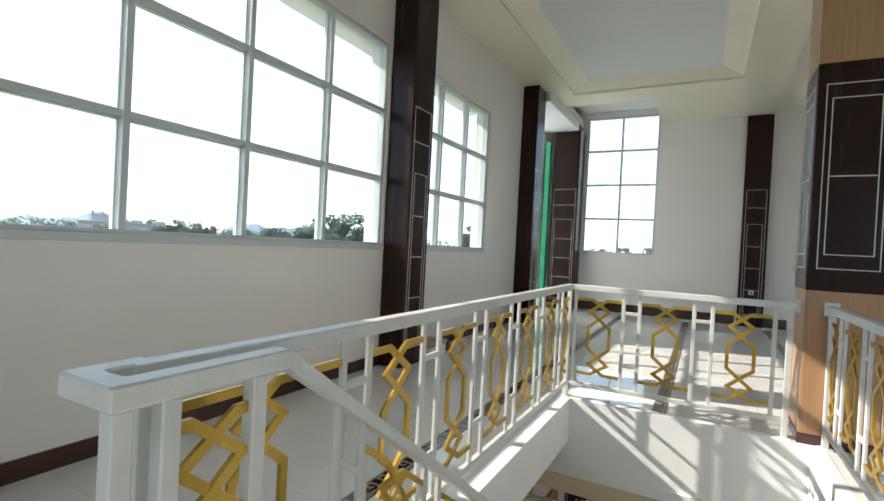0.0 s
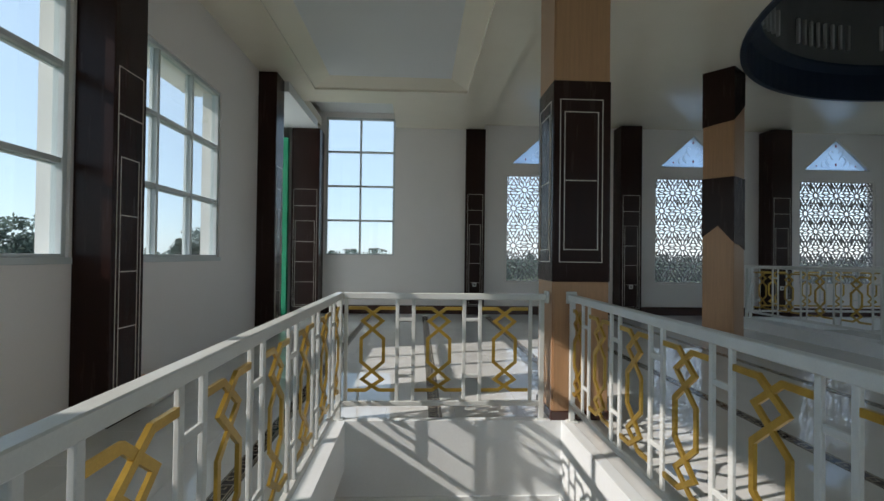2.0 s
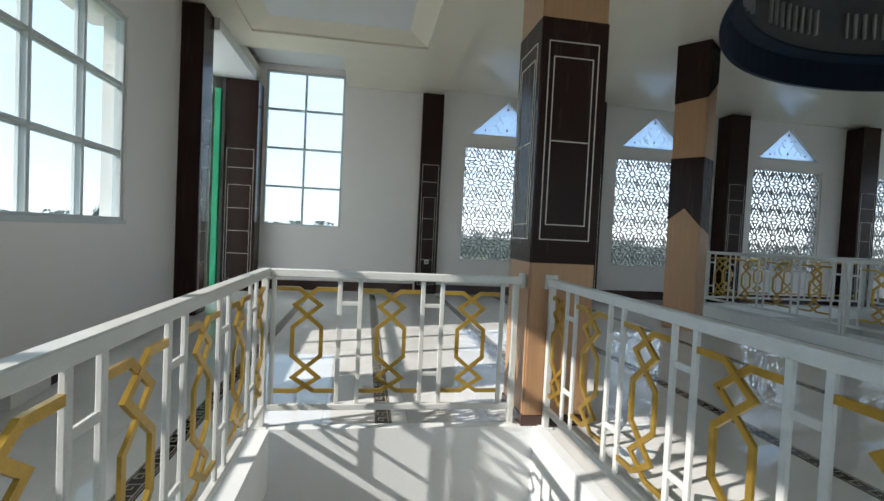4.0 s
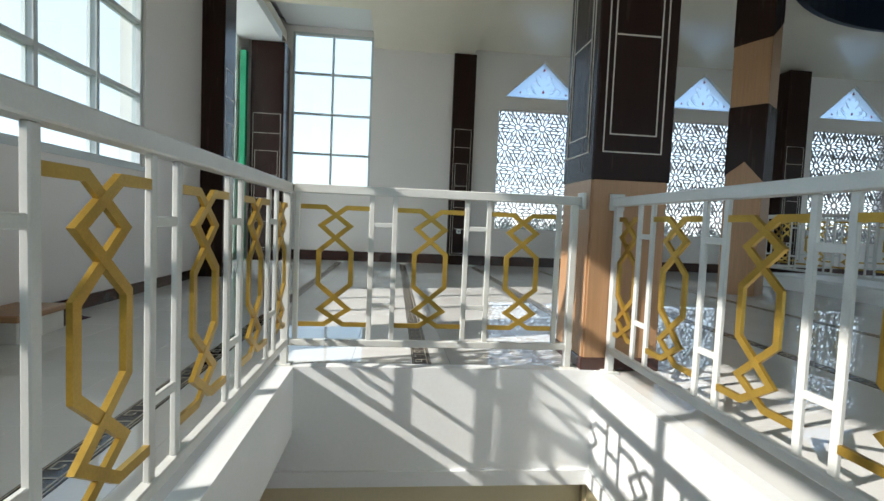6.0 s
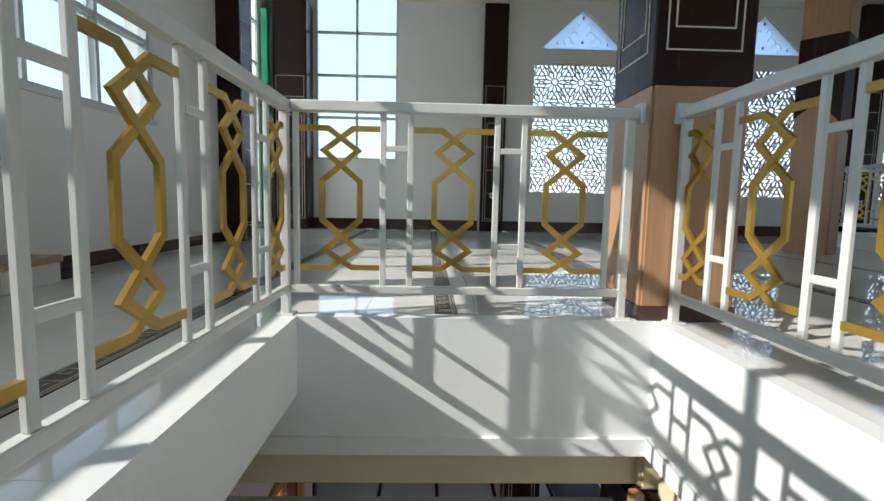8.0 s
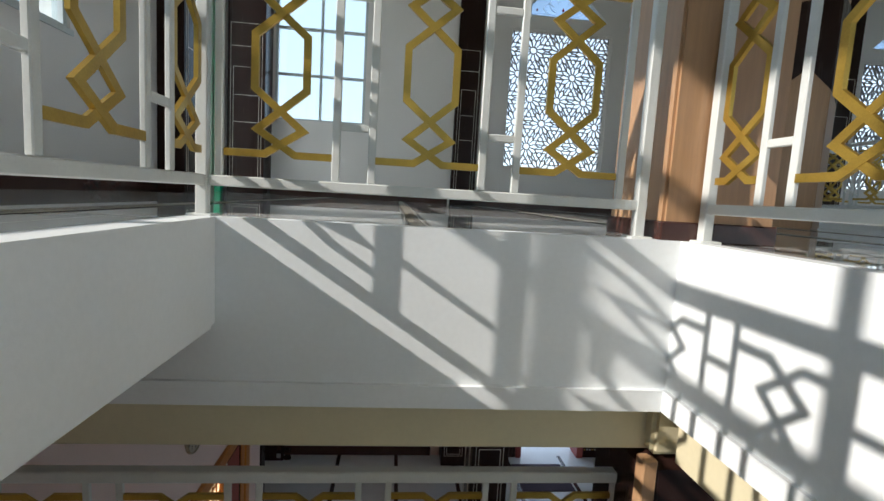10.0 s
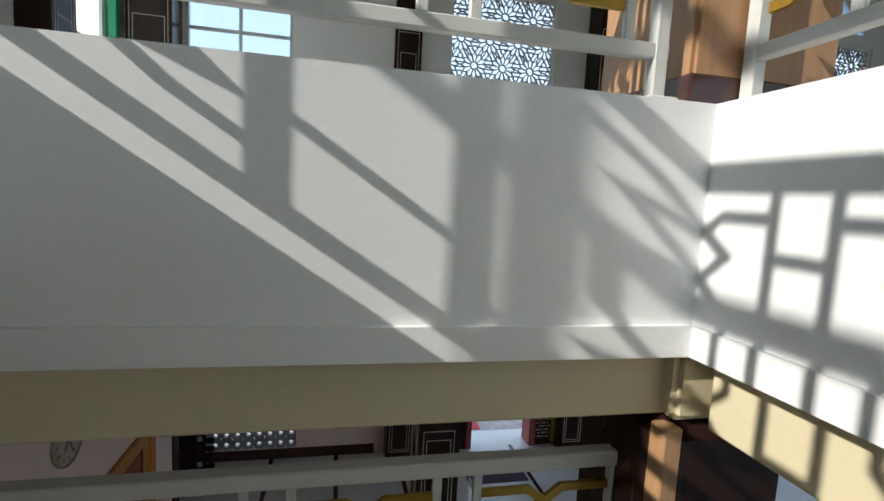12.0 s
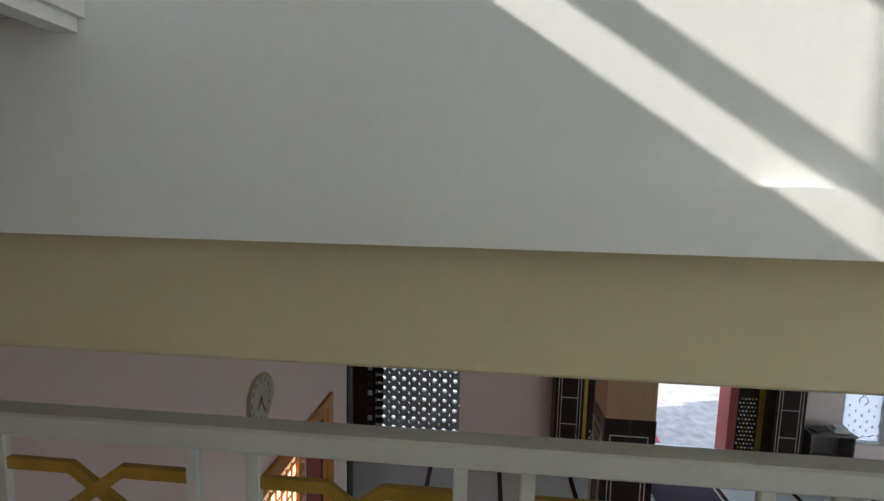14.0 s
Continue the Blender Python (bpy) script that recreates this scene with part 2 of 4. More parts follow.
structure("wall_north", far_wall(), WALL, "white painted plaster wall with pierced screens and gable lights", "wall")
# east and south walls are out of view; openings added to brighten the hall
structure("wall_east", wall_with_holes("x", EAST, 0.25, SOUTH, FY + 0.25, 0, 4.85, [(-6.5, -1.2, 0.4, 4.3), (0.6, 4.2, SILL, HEAD), (5.6, 11.6, 0.4, 4.3)]), WALL, "unseen white plaster wall with openings added to let in daylight", "wall")
structure("wall_south", wall_with_holes("y", SOUTH, -0.25, WX - 0.25, EAST + 0.25, 0, 4.85, [(-2.4, 1.2, SILL, HEAD), (3.0, 6.6, SILL, HEAD), (8.4, 12.2, 0.4, 4.3), (13.0, 17.2, 0.4, 4.3)]), WALL, "unseen white plaster wall with openings added to let in daylight", "wall")

# floor slab round the stairwell and the void under the dome
VX0, VX1, VY0, VY1 = 6.52, 10.0, 1.5, 10.35
FB = -0.02
structure("floor_slab", boxes(
    (WX, XL - 0.106, Y0 - 0.6, Y1, -0.39, FB), (WX, EAST, SOUTH, Y0 - 0.6, -0.39, FB), (XL - 0.091, XR + 0.081, Y0 - 0.6, Y0 - 0.06, -0.39, FB),
    (WX, VX0, Y1 + 0.081, FY, -0.39, FB), (-3.36, WX, 9.50, FY, -0.39, FB), (WX, XL - 0.091, Y1, Y1 + 0.081, -0.39, FB),
    (XR + 0.081, VX0, Y0 - 0.6, Y1 + 0.081, -0.39, FB),
    (VX0, VX1, Y0 - 0.6, VY0, -0.39, FB), (VX0, VX1, VY1, FY, -0.39, FB), (VX1, EAST, Y0 - 0.6, FY, -0.39, FB)),
    GROUT, "tiled concrete floor slab round the stairwell", "floor")

LB = -0.405
# white sheet out of view, added to bounce light onto ground floor walls
structure("bounce_ceiling", boxes((WX, XL - 0.2, Y0 - 0.6, Y1 - 0.1, LB, -0.394), (WX, EAST, SOUTH, Y0 - 0.7, LB, -0.394), (WX, VX0 - 0.1, Y1 + 0.4, FY, LB, -0.394),
          (XR + 0.4, VX0 - 0.1, Y0 - 0.6, Y1 + 0.3, LB, -0.394), (VX0 - 0.1, VX1 + 0.1, VY1 + 0.1, FY, LB, -0.394), (VX1 + 0.1, EAST, Y0 - 0.6, FY, LB, -0.394)), CEILW,
          "unseen white underside added to bounce daylight into the ground floor", "ceiling")

# stairwell faces, with the small lip at their foot and the cream beams set back below
structure("stairwell_wall_north", boxes((-2.14, XR + 0.08, Y1, Y1 + 0.08, -0.61, -0.391), (XL - 0.09, XR + 0.08, Y1, Y1 + 0.08, -0.391, 0.004), (-2.14, XR + 0.08, Y1 - 0.022, Y1 + 0.08, -0.70, -0.61)), SLAB,
          "white painted face of the floor edge above the stairs", "wall")
structure("stairwell_wall_east", boxes((XR, XR + 0.08, 0.85, Y1, -0.61, 0.004), (XR, XR + 0.08, SOUTH + 2, 0.85, -0.61, -0.391), (XR - 0.018, XR + 0.08, SOUTH + 2, Y1 - 0.022, -0.70, -0.61)), SLAB,
          "white painted face of the floor edge, sunlit", "wall")
structure("stairwell_edge_west", boxes((XL - 0.105, XL, Y0 - 0.6, Y1, -0.392, 0.004), (XL - 0.05, XL - 0.012, Y0, Y1 - 0.001, -0.412, -0.392)), SLAB,
          "white painted floor edge with a small drip moulding", "wall")
structure("beam_north", soften(boxes((-2.14, 0.93, Y1 + 0.081, Y1 + 0.32, -0.915, -0.702)), 0.006), CREAM, "cream painted beam below the floor edge", "beam")
structure("beam_east", soften(boxes((XR + 0.06, XR + 0.30, -3.0, Y1 - 0.03, -0.915, -0.702)), 0.006), CREAM, "cream painted beam below the floor edge", "beam")

# ---- ceiling ----
DX, DY, DR = 8.05, 5.8, 4.15


TRAY = (-2.23, 0.56, -4.0, 9.90)
SOFFIT = 4.38        # lower band round the tray


def ceiling_mesh():
    bm = bmesh.new()
    z0, z1 = TOP, TOP + 0.08
    tray = TRAY
    bay = (-2.62, -0.86, 10.62, FY)
    x_split = 1.185
    # west strip with the tray
    for d in ((WX, tray[0], SOUTH, tray[3]), (tray[1], x_split, SOUTH, tray[3]), (tray[0], tray[1], SOUTH, tray[2]), (-3.36, x_split, tray[3], bay[2]),
              (-3.36, bay[0], bay[2], FY), (bay[1], x_split, bay[2], FY)):
        bx(bm, *d, SOFFIT, z1)
    # sloped cove of the tray
    inset, rise = 0.33, 0.03
    a = [(tray[0], tray[2]), (tray[1], tray[2]), (tray[1], tray[3]), (tray[0], tray[3])]
    c = [(tray[0] + inset, tray[2] + inset), (tray[1] - inset, tray[2] + inset), (tray[1] - inset, tray[3] - inset), (tray[0] + inset, tray[3] - inset)]
    lo = [bm.verts.new((x, y, SOFFIT + 0.035)) for x, y in a]
    hi = [bm.verts.new((x, y, z0 + rise)) for x, y in c]
    up = [bm.verts.new((x, y, z0 + rise + 0.05)) for x, y in a]
    for k in range(4):
        n = (k + 1) % 4
        bm.faces.new((lo[k], lo[n], hi[n], hi[k]))
        bm.faces.new((hi[k], hi[n], up[n], up[k]))
        bm.faces.new((up[k], up[n], lo[n], lo[k]))
    # hall part: square with the round opening
    half = 4.6
    bx(bm, x_split, DX - half, SOUTH, FY, z0, z1)
    bx(bm, DX + half, EAST, SOUTH, FY, z0, z1)
    bx(bm, DX - half, DX + half, SOUTH, DY - half, z0, z1)
    bx(bm, DX - half, DX + half, DY + half, FY, z0, z1)
    n = 96
    ring = []
    for k in range(n):
        a = 2 * math.pi * k / n
        c, s = math.cos(a), math.sin(a)
        q = half / max(abs(c), abs(s))
        ring.append([bm.verts.new((DX + r * c, DY + r * s, z)) for r, z in ((DR, z0), (q, z0), (q, z1), (DR, z1))])
    for k in range(n):
        a, b = ring[k], ring[(k + 1) % n]
        for i in range(4):
            bm.faces.new((a[i], b[i], b[(i + 1) % 4], a[(i + 1) % 4]))
    return bm


# unseen slab, added to stop sun leaking in past the ceiling edges
def roof_seal_mesh():
    bm = boxes((-4.4, DX - 4.6, SOUTH - 0.3, FY + 0.3, 4.86, 5.0), (DX + 4.6, EAST + 0.3, SOUTH - 0.3, FY + 0.3, 4.86, 5.0),
               (DX - 4.6, DX + 4.6, SOUTH - 0.3, DY - 4.6, 4.86, 5.0), (DX - 4.6, DX + 4.6, DY + 4.6, FY + 0.3, 4.86, 5.0))
    ring = []
    for k in range(48):
        a = 2 * math.pi * k / 48
        c, s = math.cos(a), math.sin(a)
        q = 4.6 / max(abs(c), abs(s))
        ring.append([bm.verts.new((DX + r * c, DY + r * s, z)) for r, z in ((DR + 0.06, 4.86), (q, 4.86), (q, 5.0), (DR + 0.06, 5.0))])
    for k in range(48):
        a, b = ring[k], ring[(k + 1) % 48]
        for i in range(4):
            bm.faces.new((a[i], b[i], b[(i + 1) % 4], a[(i + 1) % 4]))
    return bm


structure("roof", roof_seal_mesh(), GROUT, "unseen roof slab added round the dome to block the sun", "roof")
structure("ceiling", ceiling_mesh(), CEIL, "cream painted ceiling with a stepped tray", "ceiling")
structure("ceiling_tray", boxes((TRAY[0] + 0.30, TRAY[1] - 0.30, TRAY[2] + 0.30, TRAY[3] - 0.30, TOP + 0.027, TOP + 0.07), (-2.62, -0.86, 10.62, FY, TOP + 0.22, TOP + 0.26)), CEILW,
          "flat white middle of the ceiling tray", "ceiling")
structure("ceiling_soffit", boxes((-3.36, -2.60, 9.53, FY - 0.5, 4.20, SOFFIT - 0.003)), CEILW, "boxed white soffit above the corner glazing", "ceiling")

dome = thing("dome", "blue-rimmed dome drum with grey wall and dark lining", "dome", m=pose(DX, DY, TOP))
part("rim_band", lathe(bmesh.new(), [(DR - 0.03, -0.03), (DR - 0.03, 0.46), (DR - 0.22, 0.54), (DR - 0.22, 0.58), (DR + 0.1, 0.58), (DR + 0.1, 0.40), (DR + 0.05, -0.03), (DR - 0.03, -0.03)], 96), BLUE, dome, "dark blue painted rim")
part("drum_wall", lathe(bmesh.new(), [(DR - 0.02, 0.58), (DR - 0.02, 1.9), (DR + 0.1, 1.9), (DR + 0.1, 0.58)], 96), DRUM, dome, "grey painted drum wall")
part("lining", lathe(bmesh.new(), [(DR * math.cos(a), 1.9 + 3.4 * math.sin(a)) for a in [k * math.pi / 2 / 14 for k in range(14)]] + [(0.02, 5.3)], 96), DOME, dome, "dark dome lining")
LOUVRE = 74.7
slot = mesh_of(soften(boxes((-0.03, 0.03, -0.024, 0.024, 0, 0.47)), 0.008), "louvre_bar", WHITEP)
for g in range(14):
    for k in range(8):
        a = radians(LOUVRE + g * 360 / 14 + (k - 3.5) * 2.4)
        o = new("louvre_bar", slot)
        o.parent = dome
        o.matrix_basis = Matrix.Rotation(a, 4, "Z") @ pose(DR - 0.06, 0, 0.92)

# ---- windows ----
def grid_window(name, u0, u1, z0, z1, cols, rows, m, label, glass=GLASS, deep=0.09, bar=0.046, sash=False):
    """Window in the local x-z plane; y=0 is its inner face, it goes to +y."""
    w = thing(name, label, "window", m=m, kind="structure")
    bm = boxes((u0, u0 + bar, 0, deep, z0, z1), (u1 - bar, u1, 0, deep, z0, z1), (u0 + bar, u1 - bar, 0, deep, z0, z0 + 0.6 * bar), (u0 + bar, u1 - bar, 0, deep, z1 - bar, z1))
    part("window_frame", soften(bm, 0.004), FRAME, w)
    xs = [u0 + (u1 - u0) * i / cols for i in range(cols + 1)]
    zs = [z0 + (z1 - z0) * i / rows for i in range(rows + 1)]
    for x in xs[1:-1]:
        part("mullion", soften(boxes((x - bar / 2, x + bar / 2, 0.006, deep - 0.006, z0 + 0.6 * bar, z1 - bar)), 0.004), FRAME, w)
    for z in zs[1:-1]:
        part("transom", soften(boxes((u0 + bar, u1 - bar, 0.012, deep - 0.012, z - bar / 2, z + bar / 2)), 0.004), FRAME, w)
    for i in range(cols):
        for j in range(rows):
            p = part("pane", boxes((xs[i] + 0.02, xs[i + 1] - 0.02, deep / 2 - 0.003, deep / 2 + 0.003, zs[j] + 0.02, zs[j + 1] - 0.02)), glass, w)
            p.visible_shadow = glass is FROST
            if sash:
                a, b, c, d = xs[i] + bar / 2, xs[i + 1] - bar / 2, zs[j] + bar / 2 * (0.2 if j == 0 else 1), zs[j + 1] - bar / 2
                e = 0.012
                part("sash", soften(boxes((a, a + e, 0.055, deep, c, d), (b - e, b, 0.055, deep, c, d), (a + e, b - e, 0.055, deep, c, c + e), (a + e, b - e, 0.055, deep, d - e, d)), 0.003), SASH, w)
    return w


west = pose(WX - 0.022, 0, 0, 0, 0, 90)     # local x runs along +y, local y to -x
grid_window("window_1", *W1, SILL, HEAD, 4, 3, west, "large white-framed grid window of twelve panes", sash=True)
grid_window("window_2", *W2, SILL, HEAD, 3, 3, west, "white-framed grid window of nine panes", sash=True)
grid_window("window_3", *W0, SILL, HEAD, 4, 3, west, "large white-framed grid window of twelve panes")
# windows 6 to 8 are unseen, added in those daylight openings
grid_window("window_6", -2.4, 1.2, SILL, HEAD, 4, 3, pose(0, SOUTH - 0.1, 0), "large white-framed grid window of twelve panes")
grid_window("window_7", 3.0, 6.6, SILL, HEAD, 4, 3, pose(0, SOUTH - 0.1, 0), "large white-framed grid window of twelve panes")
grid_window("window_8", 0.6, 4.2, SILL, HEAD, 4, 3, pose(EAST + 0.1, 0, 0, 0, 0, 90), "large white-framed grid window of twelve panes")
# frosting added to keep a sharp sun patch off the north wall
grid_window("window_4", *STRIPW, 0.12, 4.40, 2, 6, pose(-3.37, 0, 0, 0, 0, 90), "tall floor-to-ceiling corner window with frosted panes", FROST)
grid_window("window_5", TALL[0], TALL[1], TALL[2], TALL[3], 2, 4, pose(0, FY + 0.012, 0), "tall white-framed window of eight panes")
structure("trim", soften(boxes((WX, WX + 0.012, W1[0] - 0.03, W1[1] + 0.03, SILL - 0.05, SILL), (WX, WX + 0.012, W2[0] - 0.03, W2[1] + 0.03, SILL - 0.05, SILL)), 0.003), FRAME,
          "grey window sill trim on the plaster wall", "trim")
tagged(part("green_post", soften(boxes((-3.30, -3.19, 11.74, 11.86, 0.0, 3.93)), 0.006), GREEN), "green painted upright post by the corner window", "post")


# ---- pierced screens ----
def star_screen(w, h):
    """Twelve-fold rosettes on a triangular net, as flat bars."""
    a, squash = 0.53, 0.97
    bars = []

    def seg(p, q):
        bars.append((Vector(p), Vector(q)))
    step = a * 0.866 * squash
    for r in range(-2, int(h / step) + 2):
        for c in range(-3, 4):
            cx = 0.018 + a * (c + (0.5 if r % 2 else 0.0))
            cz = 0.405 + step * r
            pol = lambda rad, deg: (cx + rad * math.cos(radians(deg)), cz + squash * rad * math.sin(radians(deg)))
            for k in range(12):
                a0, a1 = 30 * k + 15, 30 * k + 45
                seg(pol(0.066, a0), pol(0.066, a1))
                seg(pol(0.066, a0), pol(0.172, a0))
                seg(pol(0.172, a0), pol(0.246, a0 + 15))
                seg(pol(0.246, a0 + 15), pol(0.172, a1))
            for k in range(6):
                seg(pol(0.246, 60 * k), pol(0.265, 60 * k))
                for d in (-1, 1):
                    seg(pol(0.172, 60 * k + 15 * d), pol(0.2688, 60 * k + 9.53 * d))
            for ang in (30, 90):
                for j in range(6):
                    mx, mz = pol(a / math.sqrt(3), ang)
                    v = [(mx + 0.05 * math.cos(math.pi / 3 * (j + e)), mz + 0.05 * squash * math.sin(math.pi / 3 * (j + e))) for e in (0, 1)]
                    seg(*v)
    bm = bmesh.new()
    b = 0.0082
    lim = lambda p: Vector((min(max(p.x, -w / 2), w / 2), min(max(p.y, 0), h)))
    for i, (p, q) in enumerate(bars):
        p, q = lim(p), lim(q)
        if (q - p).length < 0.008 or (abs(p.x) >= w / 2 and abs(q.x) >= w / 2) or (p.y in (0, h) and p.y == q.y):
            continue
        d = (q - p).normalized()
        n = Vector((-d.y, d.x)) * b
        p, q = p - d * 0.005, q + d * 0.005
        o = 0.0012 * (i % 5)
        f = [bm.verts.new((s.x, y, s.y)) for y in (o, 0.04 - o) for s in (p + n, q + n, q - n, p - n)]
        bm.faces.new(f[:4])
        bm.faces.new(f[7:3:-1])
        for k in range(4):
            bm.faces.new((f[k], f[k + 4], f[(k + 1) % 4 + 4], f[(k + 1) % 4]))
    return bm


screen_a = thing("pierced_screen", "pale grey pierced star-pattern screen in a wall opening", "screen", "pierced screens", pose(BAYS[0], FY + 0.03, 0.75))
part("lattice", star_screen(1.9, 2.52), SCREEN, screen_a).location.z = 0.04
part("frame", soften(boxes((-1.0, -0.94, -0.01, 0.06, 0, 2.6), (0.94, 1.0, -0.01, 0.06, 0, 2.6), (-0.94, 0.94, -0.01, 0.06, 0, 0.05), (-0.94, 0.94, -0.01, 0.06, 2.55, 2.6)), 0.004), WALL, screen_a)


def gable_light():
    g = thing("gable_light", "pale blue art-glass gable light with scrolls and red drops", "window", "gable lights", pose(BAYS[0], FY + 0.02, 3.58))

    def prism(pts, y0, y1):
        bm = bmesh.new()
        a = [bm.verts.new((u, y0, z)) for u, z in pts]
        b = [bm.verts.new((u, y1, z)) for u, z in pts]
        bm.faces.new(a)
        bm.faces.new(b)
        for i in range(len(pts)):
            bm.faces.new((a[i], a[(i + 1) % len(pts)], b[(i + 1) % len(pts)], b[i]))
        return bm
    p = part("art_glass", prism([(-0.85, 0.0), (0.85, 0.0), (0, 0.79)], 0.03, 0.04), STAINED, g)
    p.visible_shadow = False
    bm = bmesh.new()
    strip(bm, [(-0.85, 0.015), (0.85, 0.015)], 0.03, 0.0, 0.07)
    strip(bm, [(-0.85, 0.012), (0, 0.785)], 0.028, 0.002, 0.068)
    strip(bm, [(0.85, 0.012), (0, 0.785)], 0.028, 0.004, 0.066)
    part("frame", bm, WHITEP, g)
    drop = lambda x, z, s: [(x, z + 1.5 * s), (x + 0.8 * s, z), (x + 0.5 * s, z - 0.7 * s), (x, z - 0.9 * s), (x - 0.5 * s, z - 0.7 * s), (x - 0.8 * s, z)]
    for x, z, s in ((0, 0.62, 0.03), (0, 0.16, 0.03), (-0.5, 0.13, 0.022), (0.5, 0.13, 0.022), (-0.75, 0.03, 0.015), (0.75, 0.03, 0.015)):
        part("red_drop", prism(drop(x, z, s), 0.018, 0.028), REDGLASS, g, "red glass drop")
    bm = bmesh.new()
    for s in (-1, 1):
        spiral = lambda cx, cz, r0, r1, a0, turns: [(s * (cx + (r0 + (r1 - r0) * k / 14) * math.cos(a0 + turns * k / 14)), cz + (r0 + (r1 - r0) * k / 14) * math.sin(a0 + turns * k / 14)) for k in range(15)]
        strip(bm, spiral(0.14, 0.28, 0.16, 0.04, -1.6, 4.5), 0.016, 0.016, 0.03)
        strip(bm, spiral(0.30, 0.15, 0.13, 0.03, 2.8, -4.5), 0.014, 0.017, 0.03)
        strip(bm, spiral(0.10, 0.46, 0.09, 0.02, -1.2, 4.5), 0.013, 0.018, 0.03)
        strip(bm, [(s * 0.02, 0.05), (s * 0.3, 0.07), (s * 0.6, 0.05)], 0.014, 0.019, 0.03)
    part("scrollwork", bm, WHITEGLASS, g, "white glass scroll lines")
    return g


gable_a = gable_light()
for c in BAYS[1:]:
    copy_thing(screen_a, pose(c, FY + 0.03, 0.75))
    copy_thing(gable_a, pose(c, FY + 0.02, 3.58))


# ---- pilasters and columns ----
def rect_lines(bm, u0, u1, z0, z1, w=0.0065, y0=-0.004, y1=0.004):
    for d in ((u0, u0 + w, z0, z1), (u1 - w, u1, z0, z1), (u0 + w, u1 - w, z0, z0 + w), (u0 + w, u1 - w, z1 - w, z1)):
        bx(bm, d[0], d[1], y0, y1, d[2], d[3])


def pilaster(width, deep, m, label, height, socket=False):
    """Local: front face at y=0 looking to -y, body to +y."""
    p = thing("pilaster", label, "pilaster", "wall pilasters", m)
    part("body", soften(boxes((-width / 2, width / 2, 0, deep, 0.0, height)), 0.006), DARK, p)
    h = width / 2
    bm = bmesh.new()
    rect_lines(bm, -h + 0.05, h - 0.05, 0.20, 2.83)
    rect_lines(bm, -h + 0.095, h - 0.095, 0.24, 2.12, y0=-0.0035)
    for z in (2.45,):
        bx(bm, -h + 0.062, h - 0.062, -0.003, 0.004, z, z + 0.008)
    for z in (1.65, 1.20, 0.75):
        bx(bm, -h + 0.107, h - 0.107, -0.003, 0.004, z, z + 0.008)
    part("inlay", bm, LINE, p, "thin pale inlay lines")
    if socket:
        s = part("socket", soften(boxes((-0.045, 0.045, -0.016, 0.002, 0.66, 0.75)), 0.006), WHITEP, p, "white wall socket")
        part("insert", soften(boxes((-0.02, 0.02, -0.019, -0.01, 0.685, 0.725)), 0.003), BLACK, s)
    return p


tag = "dark brown laminate wall pilaster with pale inlay lines"
pil_a = pilaster(0.44, 0.30, pose(WX + 0.30, 5.075, 0, 0, 0, 90), tag, SOFFIT - 0.01)
copy_thing(pil_a, pose(WX + 0.30, 9.29, 0, 0, 0, 90))
copy_thing(pil_a, pose(WX + 0.30, 0.78, 0, 0, 0, 90))
copy_thing(pil_a, pose(WX + 0.30, -4.0, 0, 0, 0, 90))
pilaster(0.62, 0.50, pose(-2.85, FY - 0.50, 0), "dark brown laminate corner pilaster with pale inlay lines", 4.195)
pilaster(0.46, 0.12, pose(1.01, FY - 0.12, 0), tag + " and a socket", SOFFIT - 0.01, True)
pil_n = pilaster(0.50, 0.45, pose(0.99 + 3.62, FY - 0.45, 0), tag + " and a socket", TOP - 0.05, True)
for k in range(2, 5):
    copy_thing(pil_n, pose(0.99 + 3.62 * k, FY - 0.45, 0))


def square_column(size, z0, z1, b0, b1, m, label, lines=True, foot=True):
    """Local: centred on z; oak shaft, dark band from b0 to b1 with inlay on four faces."""
    c = thing("column", label, "column", "hall columns", m)
    h = size / 2
    part("shaft", soften(boxes((-h, h, -h, h, z0, z1)), 0.012, 2), OAK, c, "oak laminate shaft")
    g = h + 0.006
    part("dark_band", soften(boxes((-g, g, -g, g, b0, b1)), 0.008), DARK, c, "dark brown laminate band")
    if lines:
        for k in range(4):
            bm = bmesh.new()
            rect_lines(bm, -h + 0.05, h - 0.062, b0 + 0.165, b1 - 0.16)
            rect_lines(bm, -h + 0.088, h - 0.10, b0 + 0.27, b1 - 0.265)
            bx(bm, -h + 0.10, h - 0.112, -0.003, 0.004, (b0 + b1) / 2, (b0 + b1) / 2 + 0.008)
            o = part("inlay", bm, LINE, c, "thin pale inlay lines")
            o.matrix_basis = Matrix.Rotation(k * math.pi / 2, 4, "Z") @ pose(0, -g - 0.001, 0)
    if foot:
        part("foot", soften(boxes((-g - 0.004, g + 0.004, -g - 0.004, g + 0.004, z0, z0 + 0.08)), 0.005), BASE, c, "dark tile foot")
    return c


square_column(0.48, 0.0, TOP, 1.155, 2.855, pose(1.06, 5.25, 0), "square oak laminate column with a dark inlaid band")


# edges round the column, from the near corner eastwards
BAND_TOP = 2.71
LOWER_EDGE = [1.63, 1.60, 1.52, 1.6, 1.63, 1.70, 1.73, 1.92]
UPPER_EDGE = [3.62, 3.78, 3.95, 3.9, 3.8, 3.7, 3.57, 3.60]


